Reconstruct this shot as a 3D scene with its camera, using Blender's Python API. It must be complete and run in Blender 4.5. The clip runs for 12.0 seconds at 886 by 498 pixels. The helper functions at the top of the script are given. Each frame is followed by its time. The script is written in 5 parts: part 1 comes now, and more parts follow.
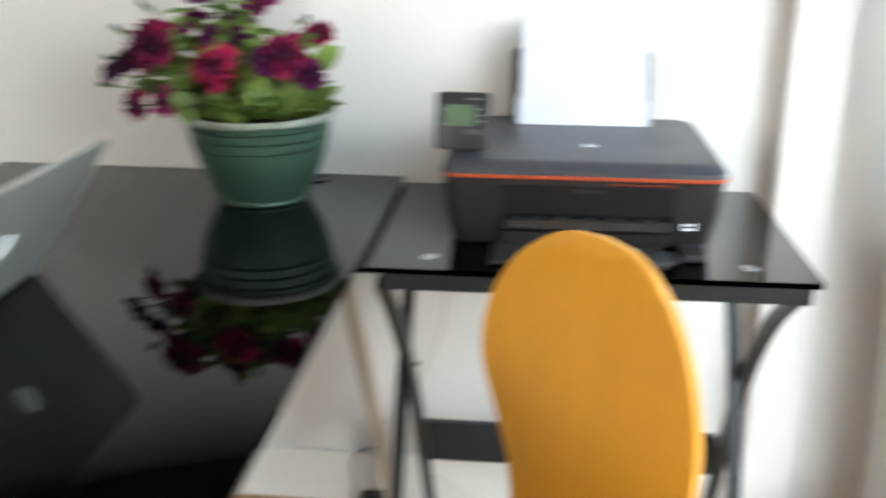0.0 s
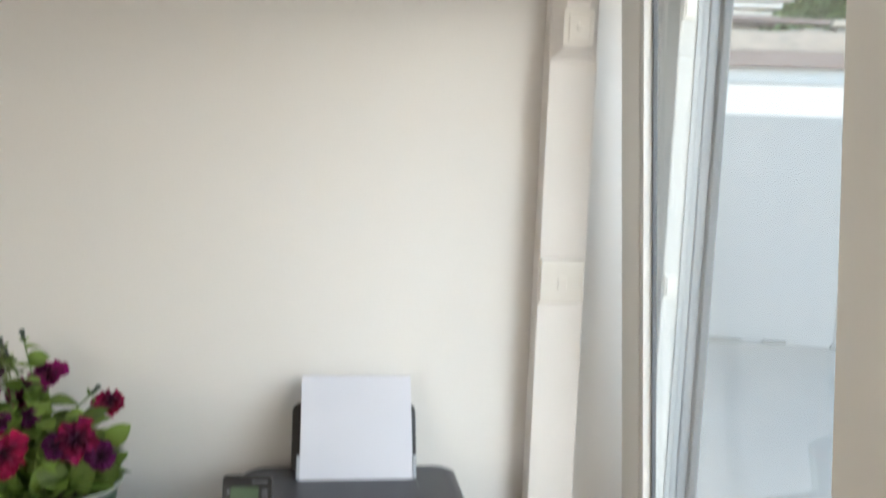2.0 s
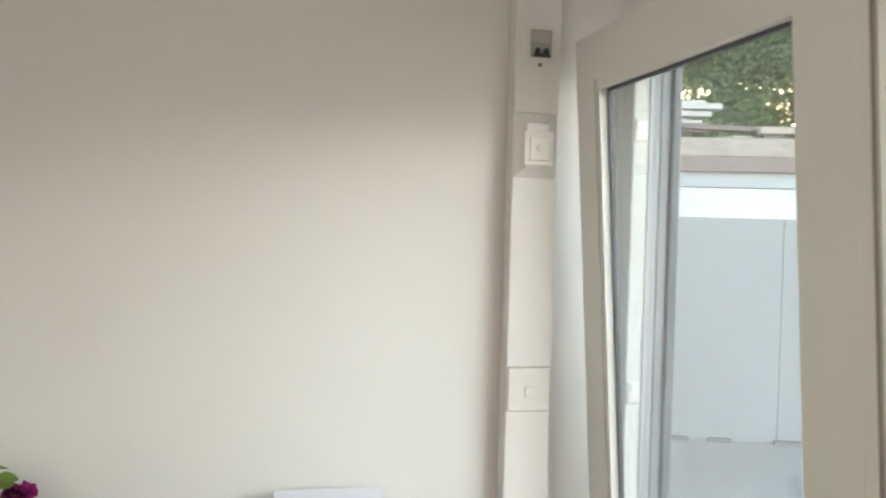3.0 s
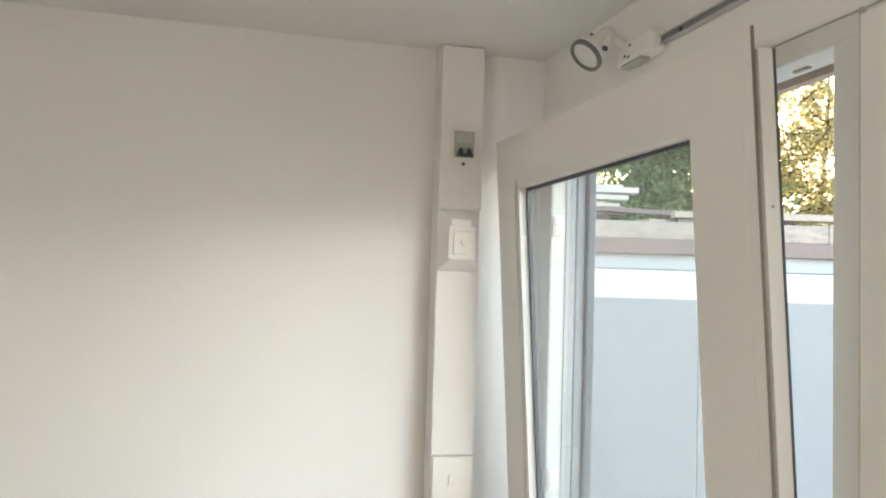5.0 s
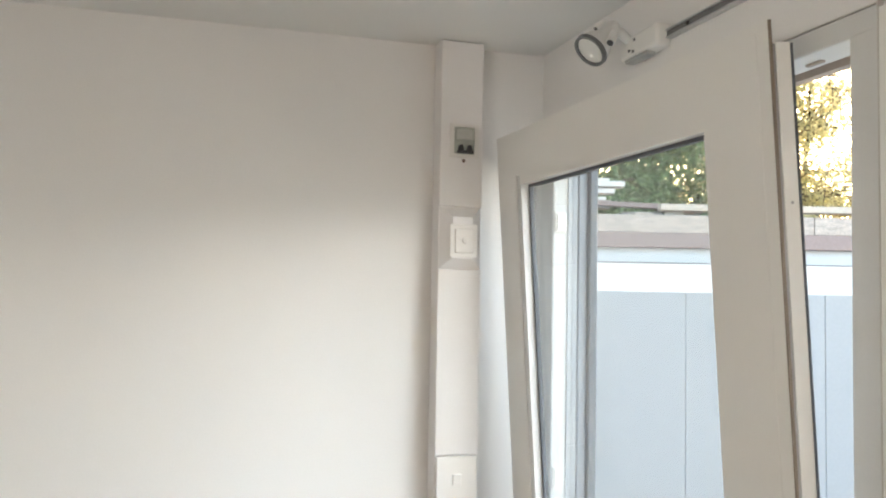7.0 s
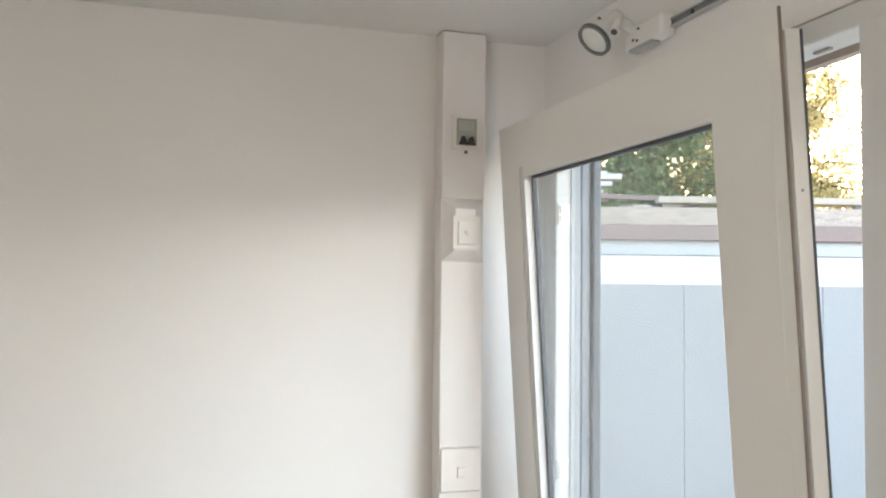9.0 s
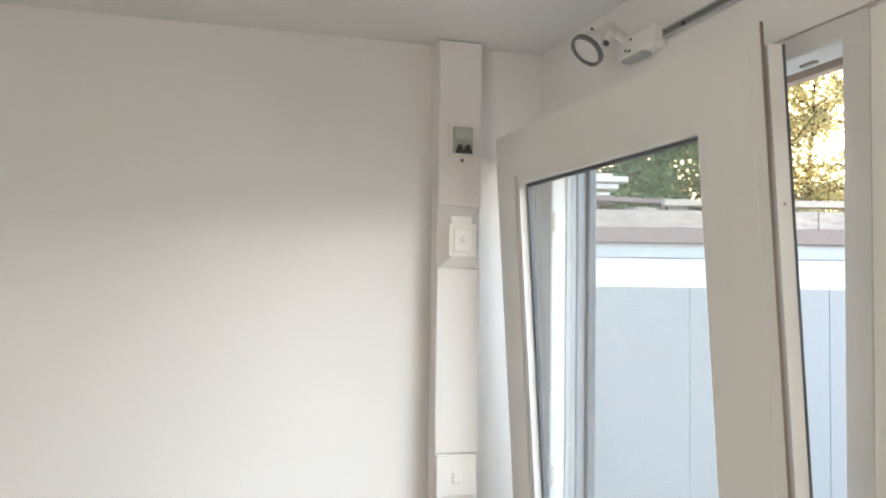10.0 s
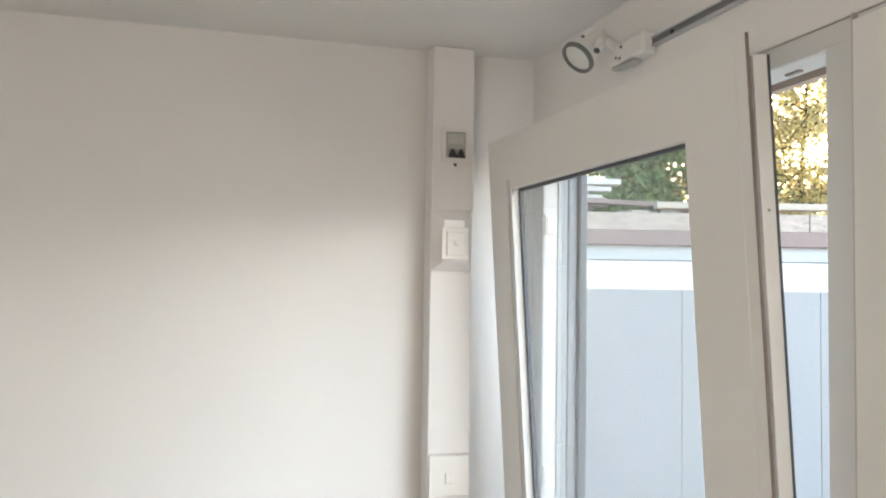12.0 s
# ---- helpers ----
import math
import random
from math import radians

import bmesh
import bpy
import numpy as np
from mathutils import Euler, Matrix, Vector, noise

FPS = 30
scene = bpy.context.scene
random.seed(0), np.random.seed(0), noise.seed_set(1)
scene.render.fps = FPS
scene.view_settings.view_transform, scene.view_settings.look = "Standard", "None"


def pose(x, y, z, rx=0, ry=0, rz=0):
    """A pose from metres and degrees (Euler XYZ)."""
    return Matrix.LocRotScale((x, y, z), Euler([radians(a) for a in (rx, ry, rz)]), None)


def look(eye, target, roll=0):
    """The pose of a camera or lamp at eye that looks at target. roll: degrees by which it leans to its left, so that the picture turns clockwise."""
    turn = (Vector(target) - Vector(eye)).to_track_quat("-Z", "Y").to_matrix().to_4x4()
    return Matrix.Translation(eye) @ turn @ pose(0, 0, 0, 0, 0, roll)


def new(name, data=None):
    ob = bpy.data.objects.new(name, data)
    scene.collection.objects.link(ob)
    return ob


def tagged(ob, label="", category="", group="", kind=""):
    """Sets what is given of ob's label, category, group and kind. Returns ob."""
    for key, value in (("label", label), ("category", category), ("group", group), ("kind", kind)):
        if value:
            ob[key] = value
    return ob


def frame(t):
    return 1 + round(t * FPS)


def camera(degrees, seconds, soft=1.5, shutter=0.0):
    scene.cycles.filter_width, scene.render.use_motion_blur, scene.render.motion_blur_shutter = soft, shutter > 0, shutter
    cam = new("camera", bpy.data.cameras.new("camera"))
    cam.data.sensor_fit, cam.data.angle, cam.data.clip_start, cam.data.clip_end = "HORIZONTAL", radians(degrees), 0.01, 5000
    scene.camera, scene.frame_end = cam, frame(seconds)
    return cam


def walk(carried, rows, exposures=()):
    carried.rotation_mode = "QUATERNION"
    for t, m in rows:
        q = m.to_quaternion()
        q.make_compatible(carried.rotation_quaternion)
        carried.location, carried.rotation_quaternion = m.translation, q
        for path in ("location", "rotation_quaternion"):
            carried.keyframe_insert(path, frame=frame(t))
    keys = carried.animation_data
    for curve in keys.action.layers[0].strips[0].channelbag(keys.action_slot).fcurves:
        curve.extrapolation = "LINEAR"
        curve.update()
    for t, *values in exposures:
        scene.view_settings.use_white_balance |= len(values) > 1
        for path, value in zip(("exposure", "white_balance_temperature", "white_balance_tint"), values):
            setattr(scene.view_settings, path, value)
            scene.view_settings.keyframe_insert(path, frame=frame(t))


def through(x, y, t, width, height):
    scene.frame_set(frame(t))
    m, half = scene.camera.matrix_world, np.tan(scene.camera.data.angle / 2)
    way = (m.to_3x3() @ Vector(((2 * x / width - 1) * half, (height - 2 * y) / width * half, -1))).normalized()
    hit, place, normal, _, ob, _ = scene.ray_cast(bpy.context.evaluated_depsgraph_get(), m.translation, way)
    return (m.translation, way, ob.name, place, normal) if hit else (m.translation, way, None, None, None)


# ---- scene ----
cam = camera(51.0, 12.0, soft=2.0, shutter=0.8)
PATH = [
    (0, (0.2297, -1.7363, 1.2078), (0.0425, 0.1408, 0.5436), 0.14),
    (0.2, (0.2060, -1.8021, 1.2219), (-0.1046, 0.0558, 0.5497), 0.20),
    (0.4, (0.1934, -1.8309, 1.2388), (-0.1308, 0.0177, 0.5477), 0.67),
    (0.5, (0.1911, -1.8192, 1.2451), (-0.1013, 0.0337, 0.5513), 1.08),
    (0.6, (0.1974, -1.8014, 1.2505), (-0.0467, 0.0623, 0.5669), 1.44),
    (0.8, (0.2457, -1.7713, 1.2717), (0.0833, 0.1168, 0.6324), 1.90),
    (1, (0.2644, -1.7595, 1.3203), (0.2095, 0.1536, 0.7395), 2.51),
    (1.2, (0.2901, -1.7605, 1.4067), (0.3080, 0.1614, 0.8534), 2.03),
    (1.3, (0.2868, -1.7721, 1.4308), (0.3528, 0.1594, 0.9163), 2.15),
    (1.5, (0.2508, -1.8116, 1.4512), (0.4238, 0.1391, 1.0450), 2.54),
    (1.7, (0.2468, -1.8263, 1.5100), (0.4717, 0.1281, 1.1501), 2.26),
    (1.8, (0.2394, -1.8378, 1.5187), (0.4872, 0.1211, 1.2007), 2.08),
    (2, (0.2292, -1.8608, 1.5468), (0.4967, 0.1051, 1.2945), 2.17),
    (2.2, (0.1831, -1.8623, 1.5566), (0.5028, 0.1032, 1.3700), 2.33),
    (2.5, (0.1320, -1.8711, 1.5705), (0.5202, 0.0879, 1.4611), 2.23),
    (2.8, (0.1708, -1.8889, 1.5747), (0.5387, 0.0763, 1.5244), 1.75),
    (3, (0.1624, -1.9085, 1.5740), (0.5515, 0.0530, 1.5404), 1.59),
    (3.5, (0.1564, -1.9563, 1.5803), (0.5963, -0.0053, 1.5593), 1.49),
    (3.7, (0.1672, -1.9611, 1.5685), (0.6229, -0.0138, 1.5851), 1.87),
    (5.5, (0.1352, -1.9769, 1.6195), (0.6904, -0.0604, 1.7567), 1.44),
    (6, (0.1330, -1.9668, 1.6214), (0.6879, -0.0504, 1.7611), 1.26),
    (6.5, (0.1186, -1.9551, 1.6160), (0.6877, -0.0425, 1.7509), 1.07),
    (7, (0.1099, -1.9450, 1.6142), (0.6875, -0.0341, 1.7371), 1.07),
    (9, (0.0987, -1.9320, 1.6098), (0.6848, -0.0231, 1.7206), 0.67),
    (9.5, (0.1222, -1.9481, 1.6183), (0.6840, -0.0318, 1.7284), 0.98),
    (10, (0.1197, -1.9568, 1.6228), (0.6872, -0.0423, 1.7354), 0.82),
    (10.5, (0.1260, -1.9686, 1.6262), (0.6881, -0.0526, 1.7400), 1.01),
    (11, (0.1283, -1.9738, 1.6272), (0.6907, -0.0580, 1.7430), 1.04),
    (11.5, (0.1277, -1.9755, 1.6280), (0.6946, -0.0610, 1.7436), 1.03),
    (12, (0.1134, -1.9814, 1.6249), (0.6941, -0.0712, 1.7413), 0.89),
]
EXPOSURES = [(0.0, 3.08, 5650, 4), (0.5, 3.16, 5650, 4), (1.0, 3.05, 5680, 4), (1.5, 2.60, 5780, 7), (2.5, 2.32, 6020, 5), (3.5, 2.27, 6050, 4),
    (5.5, 2.47, 5950, 6), (7.2, 2.49, 5850, 7), (9.0, 2.49, 5820, 8), (12.0, 2.49, 5820, 8)]
walk(cam, [(t, look(eye, target, roll)) for t, eye, target, roll in PATH], EXPOSURES)

# ---- world, sun, sky stand-in lamps ----
SUN_AZ, SUN_EL = 37.2, 10.3     # degrees clockwise from +y, degrees above the horizon
world = bpy.data.worlds.new("world")
scene.world = world
world.use_nodes = True
wn = world.node_tree
sky = wn.nodes.new("ShaderNodeTexSky")
sky.sky_type = "NISHITA"
sky.sun_disc = False
sky.dust_density, sky.ozone_density = 2.0, 0.5
sky.sun_elevation = radians(SUN_EL)
sky.sun_rotation = radians(SUN_AZ)
back = wn.nodes["Background"]
wn.links.new(sky.outputs[0], back.inputs[0])
back.inputs[1].default_value = 0.15
sun_data = bpy.data.lights.new("sun", "SUN")
sun_data.energy, sun_data.angle, sun_data.color = 1.5, radians(0.6), (1.0, 0.80, 0.55)
sun = new("sun", sun_data)
sun_dir = Vector((math.sin(radians(SUN_AZ)) * math.cos(radians(SUN_EL)), math.cos(radians(SUN_AZ)) * math.cos(radians(SUN_EL)), math.sin(radians(SUN_EL))))
sun.matrix_world = look(sun_dir * 30, (0, 0, 0))


# area lamps added outside for the south-east sky: a warm strip low over the roofs and a cooler, higher part
def standin_lamp(name, eye, target, wide, tall, watts, colour):
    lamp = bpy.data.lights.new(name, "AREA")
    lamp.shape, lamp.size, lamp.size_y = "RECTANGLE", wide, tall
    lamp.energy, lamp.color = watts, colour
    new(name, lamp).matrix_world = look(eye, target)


standin_lamp("low_sky_lamp", (5.16, -5.67, 2.95), (0.5, -0.5, 1.35), 9.0, 1.6, 96.0, (1.0, 0.90, 0.78))
standin_lamp("high_sky_lamp", (4.4, -4.2, 4.9), (0.4, -0.5, 1.0), 6.0, 2.6, 50.0, (0.72, 0.88, 1.0))
# fill lamp added out of view to brighten the room
standin_lamp("west_fill_lamp", (-1.34, -2.75, 1.45), (0.6, -0.9, 1.1), 1.2, 0.9, 3.2, (1.0, 0.84, 0.68))

# ---- materials ----
def surface(name, colour, rough=0.5, metal=0.0, vary=0.08, scale=6.0, fine=120.0, bump=0.05, spec=0.5, coat=0.0, rvary=0.1, stretch=(1, 1, 1)):
    """A surface with broad staining, fine grain and fine relief."""
    m = bpy.data.materials.new(name)
    m.use_nodes = True
    t = m.node_tree
    b = t.nodes["Principled BSDF"]
    tc = t.nodes.new("ShaderNodeTexCoord")
    mp = t.nodes.new("ShaderNodeMapping")
    mp.inputs["Scale"].default_value = stretch
    t.links.new(tc.outputs["Object"], mp.inputs[0])
    big, small = t.nodes.new("ShaderNodeTexNoise"), t.nodes.new("ShaderNodeTexNoise")
    big.inputs["Scale"].default_value, big.inputs["Detail"].default_value = scale, 4
    small.inputs["Scale"].default_value, small.inputs["Detail"].default_value = fine, 3
    for n in (big, small):
        t.links.new(mp.outputs[0], n.inputs["Vector"])
    mixn = t.nodes.new("ShaderNodeMath")
    mixn.operation = "ADD"
    t.links.new(big.outputs["Fac"], mixn.inputs[0])
    t.links.new(small.outputs["Fac"], mixn.inputs[1])
    ramp = t.nodes.new("ShaderNodeMapRange")
    ramp.inputs["From Min"].default_value, ramp.inputs["From Max"].default_value = 0.6, 1.4
    ramp.inputs["To Min"].default_value, ramp.inputs["To Max"].default_value = 1 - vary, 1 + vary
    t.links.new(mixn.outputs[0], ramp.inputs["Value"])
    hsv = t.nodes.new("ShaderNodeHueSaturation")
    hsv.inputs["Color"].default_value = (*colour, 1)
    t.links.new(ramp.outputs[0], hsv.inputs["Value"])
    t.links.new(hsv.outputs[0], b.inputs["Base Color"])
    rr = t.nodes.new("ShaderNodeMapRange")
    rr.inputs["From Min"].default_value, rr.inputs["From Max"].default_value = 0.3, 0.7
    rr.inputs["To Min"].default_value, rr.inputs["To Max"].default_value = max(0.0, rough - rvary * rough), min(1.0, rough + rvary * rough)
    t.links.new(big.outputs["Fac"], rr.inputs["Value"])
    t.links.new(rr.outputs[0], b.inputs["Roughness"])
    b.inputs["Metallic"].default_value = metal
    b.inputs["Specular IOR Level"].default_value = spec
    b.inputs["Coat Weight"].default_value = coat
    if bump:
        bp = t.nodes.new("ShaderNodeBump")
        bp.inputs["Strength"].default_value, bp.inputs["Distance"].default_value = bump, 0.002
        t.links.new(small.outputs["Fac"], bp.inputs["Height"])
        t.links.new(bp.outputs[0], b.inputs["Normal"])
    return m


def glass(name, tint=(0.96, 0.98, 0.97)):
    m = bpy.data.materials.new(name)
    m.use_nodes = True
    t = m.node_tree
    b = t.nodes["Principled BSDF"]
    b.inputs["Base Color"].default_value = (*tint, 1)
    b.inputs["Roughness"].default_value = 0.0
    b.inputs["Transmission Weight"].default_value = 1.0
    b.inputs["IOR"].default_value = 1.45
    # patchy white film painted in for the haze of the reflected room
    haze, mx = t.nodes.new("ShaderNodeBsdfDiffuse"), t.nodes.new("ShaderNodeMixShader")
    cloud, rng_d = t.nodes.new("ShaderNodeTexNoise"), t.nodes.new("ShaderNodeMapRange")
    cloud.inputs["Scale"].default_value = 3.0
    rng_d.inputs["To Min"].default_value, rng_d.inputs["To Max"].default_value = 0.01, 0.07
    t.links.new(cloud.outputs["Fac"], rng_d.inputs["Value"])
    t.links.new(rng_d.outputs[0], mx.inputs[0])
    t.links.new(b.outputs[0], mx.inputs[1])
    t.links.new(haze.outputs[0], mx.inputs[2])
    t.links.new(mx.outputs[0], t.nodes["Material Output"].inputs["Surface"])
    return m


WALL = surface("wall_paint", (0.80, 0.78, 0.76), 0.6, vary=0.025, scale=1.5, fine=260, bump=0.06)
CEIL = surface("ceiling_paint", (0.80, 0.79, 0.76), 0.7, vary=0.02, scale=1.2, fine=200, bump=0.05)
PVC = surface("white_pvc", (0.80, 0.785, 0.755), 0.45, vary=0.015, scale=5, fine=300, bump=0.0, rvary=0.0, spec=0.3)
TRUNK = surface("trunking_plastic", (0.80, 0.77, 0.75), 0.35, vary=0.02, scale=5, fine=300, bump=0.015)
PLATE = surface("plate_plastic", (0.78, 0.75, 0.71), 0.3, vary=0.02, scale=20, fine=300, bump=0.01)
PVCGREY = surface("grey_pvc", (0.40, 0.42, 0.44), 0.45, vary=0.04, scale=8, fine=200, bump=0.0)
BLUEGREY = surface("blue_grey_pvc", (0.24, 0.26, 0.29), 0.5, vary=0.05, scale=8, fine=200, bump=0.0)
SLATE = surface("slate_grey_pvc", (0.11, 0.12, 0.14), 0.5, vary=0.06, scale=8, fine=200, bump=0.0)
EDGEGREY = surface("grey_edge_rubber", (0.36, 0.355, 0.35), 0.55, vary=0.1, scale=20, fine=200)
JOINT = surface("grey_sealant", (0.56, 0.53, 0.49), 0.6, vary=0.08, scale=20, fine=200)
# white PVC again, darkened to carry the shade on frame and left bead
SHADEDPVC = surface("shaded_white_pvc", (0.64, 0.635, 0.62), 0.5, vary=0.03, scale=5, fine=300, bump=0.0, spec=0.3)
BROWNSEAL = surface("brown_seal", (0.24, 0.19, 0.15), 0.6, vary=0.1, scale=20, fine=200)
RUBBER = surface("dark_gasket", (0.09, 0.097, 0.11), 0.6, vary=0.1, scale=20, fine=200)
PANE = glass("clear_pane")
FLOORM = surface("oak_laminate", (0.42, 0.27, 0.14), 0.4, vary=0.25, scale=3, fine=60, bump=0.05, stretch=(1, 8, 1))
CONCRETE = surface("pale_concrete", (0.50, 0.435, 0.37), 0.85, vary=0.10, scale=0.8, fine=30, bump=0.3)


def dark_glass(name, gloss):
    """Black glass whose gloss grows towards grazing angles."""
    m = surface(name, (0.0004, 0.0004, 0.0005), 0.03, vary=0.2, scale=3, fine=50, bump=0.0, spec=0.12, rvary=0.3)
    t = m.node_tree
    lw, lr = t.nodes.new("ShaderNodeLayerWeight"), t.nodes.new("ShaderNodeMapRange")
    lw.inputs["Blend"].default_value = 0.5
    lr.inputs["From Min"].default_value, lr.inputs["From Max"].default_value = 0.48, 0.69
    lr.inputs["To Min"].default_value, lr.inputs["To Max"].default_value = 0.003, gloss
    t.links.new(lw.outputs["Facing"], lr.inputs["Value"])
    t.links.new(lr.outputs[0], t.nodes["Principled BSDF"].inputs["Specular IOR Level"])
    return m


BLACKGLASS = dark_glass("black_glass", 0.52)
TABLEGLASS = dark_glass("black_table_glass", 0.95)
BLACKSTEEL = surface("black_powder_coat", (0.018, 0.019, 0.022), 0.38, vary=0.15, scale=10, fine=400, bump=0.05)
PLASTIC = surface("charcoal_plastic", (0.034, 0.031, 0.032), 0.36, vary=0.12, scale=8, fine=500, bump=0.03, spec=0.35)
ORANGEWOOD = surface("orange_plywood", (0.74, 0.345, 0.020), 0.35, vary=0.06, scale=4, fine=70, bump=0.04, stretch=(6, 6, 0.6))
POTGREEN = surface("green_pot_plastic", (0.040, 0.076, 0.050), 0.40, vary=0.3, scale=9, fine=150, bump=0.06)
SHEDWALL = surface("grey_blue_panel", (0.43, 0.40, 0.39), 0.6, vary=0.05, scale=1.2, fine=40, bump=0.05)
SHEDWHITE = surface("white_render", (0.88, 0.78, 0.735), 0.7, vary=0.03, scale=1.5, fine=40)
BROWN = surface("brown_fascia", (0.33, 0.235, 0.21), 0.6, vary=0.12, scale=3, fine=40)
TIMBER = surface("raw_timber", (0.54, 0.43, 0.36), 0.7, vary=0.4, scale=4, fine=30, bump=0.3, stretch=(0.6, 6, 6))


# ---- mesh helpers ----
def thing(name, loc, label="", category="", group="", kind=""):
    ob = new(name)
    ob.empty_display_size = 0.05
    ob.location = loc
    ob["base"] = tuple(loc)
    return tagged(ob, label, category, group, kind)


def root_of(ob):
    while ob.parent:
        ob = ob.parent
    return ob


def part(name, bm, material, parent=None, label="", smooth=False):
    """One mesh of world-placed geometry, under a thing or a part."""
    me = bpy.data.meshes.new(name)
    if parent is not None:
        bmesh.ops.translate(bm, verts=bm.verts, vec=-root_of(parent).location)
    bmesh.ops.recalc_face_normals(bm, faces=bm.faces)
    bm.to_mesh(me)
    bm.free()
    me.materials.append(material)
    if smooth:
        for p in me.polygons:
            p.use_smooth = True
        me.set_sharp_from_angle(angle=radians(35))
    ob = new(name, me)
    if parent is not None:
        ob.parent = parent
    if label:
        ob["label"] = label
    return ob


def setting(name, bm, material, label, category, smooth=False):
    return tagged(part(name, bm, material, None, "", smooth), label, category, "", "structure")


def box(x0, x1, y0, y1, z0, z1, bevel=0.0, seg=2, bm=None, m=None):
    bm2 = bmesh.new()
    bmesh.ops.create_cube(bm2, size=1, matrix=Matrix.Translation(((x0 + x1) / 2, (y0 + y1) / 2, (z0 + z1) / 2)) @ Matrix.Diagonal((abs(x1 - x0), abs(y1 - y0), abs(z1 - z0), 1)))
    if bevel:
        bmesh.ops.bevel(bm2, geom=list(bm2.edges), offset=bevel, segments=seg, affect="EDGES", profile=0.5)
    if m is not None:
        bmesh.ops.transform(bm2, matrix=m, verts=bm2.verts)
    if bm is None:
        return bm2
    me = bpy.data.meshes.new("tmp")
    bm2.to_mesh(me)
    bm2.free()
    bm.from_mesh(me)
    bpy.data.meshes.remove(me)
    return bm


def boxes(*rows, bevel=0.0, m=None):
    bm = bmesh.new()
    for r in rows:
        box(*r, bevel=bevel, bm=bm, m=m)
    return bm


def lathe(profile, centre, seg=48, m=None):
    """A turned shape from (radius, height) pairs."""
    bm = bmesh.new()
    rings = []
    for r, z in profile:
        rings.append([bm.verts.new((r * math.cos(2 * math.pi * k / seg), r * math.sin(2 * math.pi * k / seg), z)) for k in range(seg)])
    for a, b in zip(rings, rings[1:]):
        for k in range(seg):
            bm.faces.new((a[k], a[(k + 1) % seg], b[(k + 1) % seg], b[k]))
    closed = math.dist(profile[0], profile[-1]) < 1e-6
    if profile[0][0] > 1e-5 and not closed:
        bm.faces.new(rings[0][::-1])
    if profile[-1][0] > 1e-5 and not closed:
        bm.faces.new(rings[-1])
    bmesh.ops.remove_doubles(bm, verts=bm.verts, dist=1e-6)
    if m is not None:
        bmesh.ops.transform(bm, matrix=m, verts=bm.verts)
    bmesh.ops.translate(bm, verts=bm.verts, vec=centre)
    return bm


def tube(points, r, seg=8, bm=None, flat=1.0):
    """A round or oval tube along points."""
    own = bm is None
    bm = bm or bmesh.new()
    pts = [Vector(p) for p in points]
    rings = []
    side = None
    for i, p in enumerate(pts):
        d = (pts[min(i + 1, len(pts) - 1)] - pts[max(i - 1, 0)]).normalized()
        if side is None:
            side = d.orthogonal().normalized()
        side = (side - d * side.dot(d)).normalized()
        up = d.cross(side)
        rings.append([bm.verts.new(p + r * (math.cos(2 * math.pi * k / seg) * side + flat * math.sin(2 * math.pi * k / seg) * up)) for k in range(seg)])
    for a, b in zip(rings, rings[1:]):
        for k in range(seg):
            bm.faces.new((a[k], a[(k + 1) % seg], b[(k + 1) % seg], b[k]))
    bm.faces.new(rings[0][::-1])
    bm.faces.new(rings[-1])
    return bm


def smooth_line(points, n=8):
    """Catmull-Rom through points."""
    p = [Vector(q) for q in points]
    p = [2 * p[0] - p[1]] + p + [2 * p[-1] - p[-2]]
    out = []
    for i in range(1, len(p) - 2):
        for k in range(n):
            t = k / n
            a, b, c, d = p[i - 1], p[i], p[i + 1], p[i + 2]
            out.append(0.5 * ((2 * b) + (c - a) * t + (2 * a - 5 * b + 4 * c - d) * t * t + (3 * b - a - 3 * c + d) * t ** 3))
    return out + [p[-2]]


def slab(outline, m, thick, bevel=0.0):
    """A plate: an outline in its own xy plane, with thickness along z, laid by m."""
    bm = bmesh.new()
    f = bm.faces.new([bm.verts.new((x, y, 0)) for x, y in outline])
    ext = bmesh.ops.extrude_face_region(bm, geom=[f])
    vs = [v for v in ext["geom"] if isinstance(v, bmesh.types.BMVert)]
    bmesh.ops.translate(bm, verts=vs, vec=(0, 0, thick))
    if bevel:
        rim = [e for e in bm.edges if abs(e.verts[0].co.z - e.verts[1].co.z) < 1e-6]
        bmesh.ops.bevel(bm, geom=rim, offset=bevel, segments=2, affect="EDGES", profile=0.5)
    bmesh.ops.transform(bm, matrix=m, verts=bm.verts)
    return bm


def rounded(w, h, r, seg=5):
    """A rounded rectangle round the origin, as an outline."""
    out = []
    for cx, cy, a0 in ((w / 2 - r, h / 2 - r, 0), (-w / 2 + r, h / 2 - r, 90), (-w / 2 + r, -h / 2 + r, 180), (w / 2 - r, -h / 2 + r, 270)):
        for k in range(seg + 1):
            a = radians(a0 + 90 * k / seg)
            out.append((cx + r * math.cos(a), cy + r * math.sin(a)))
    return out


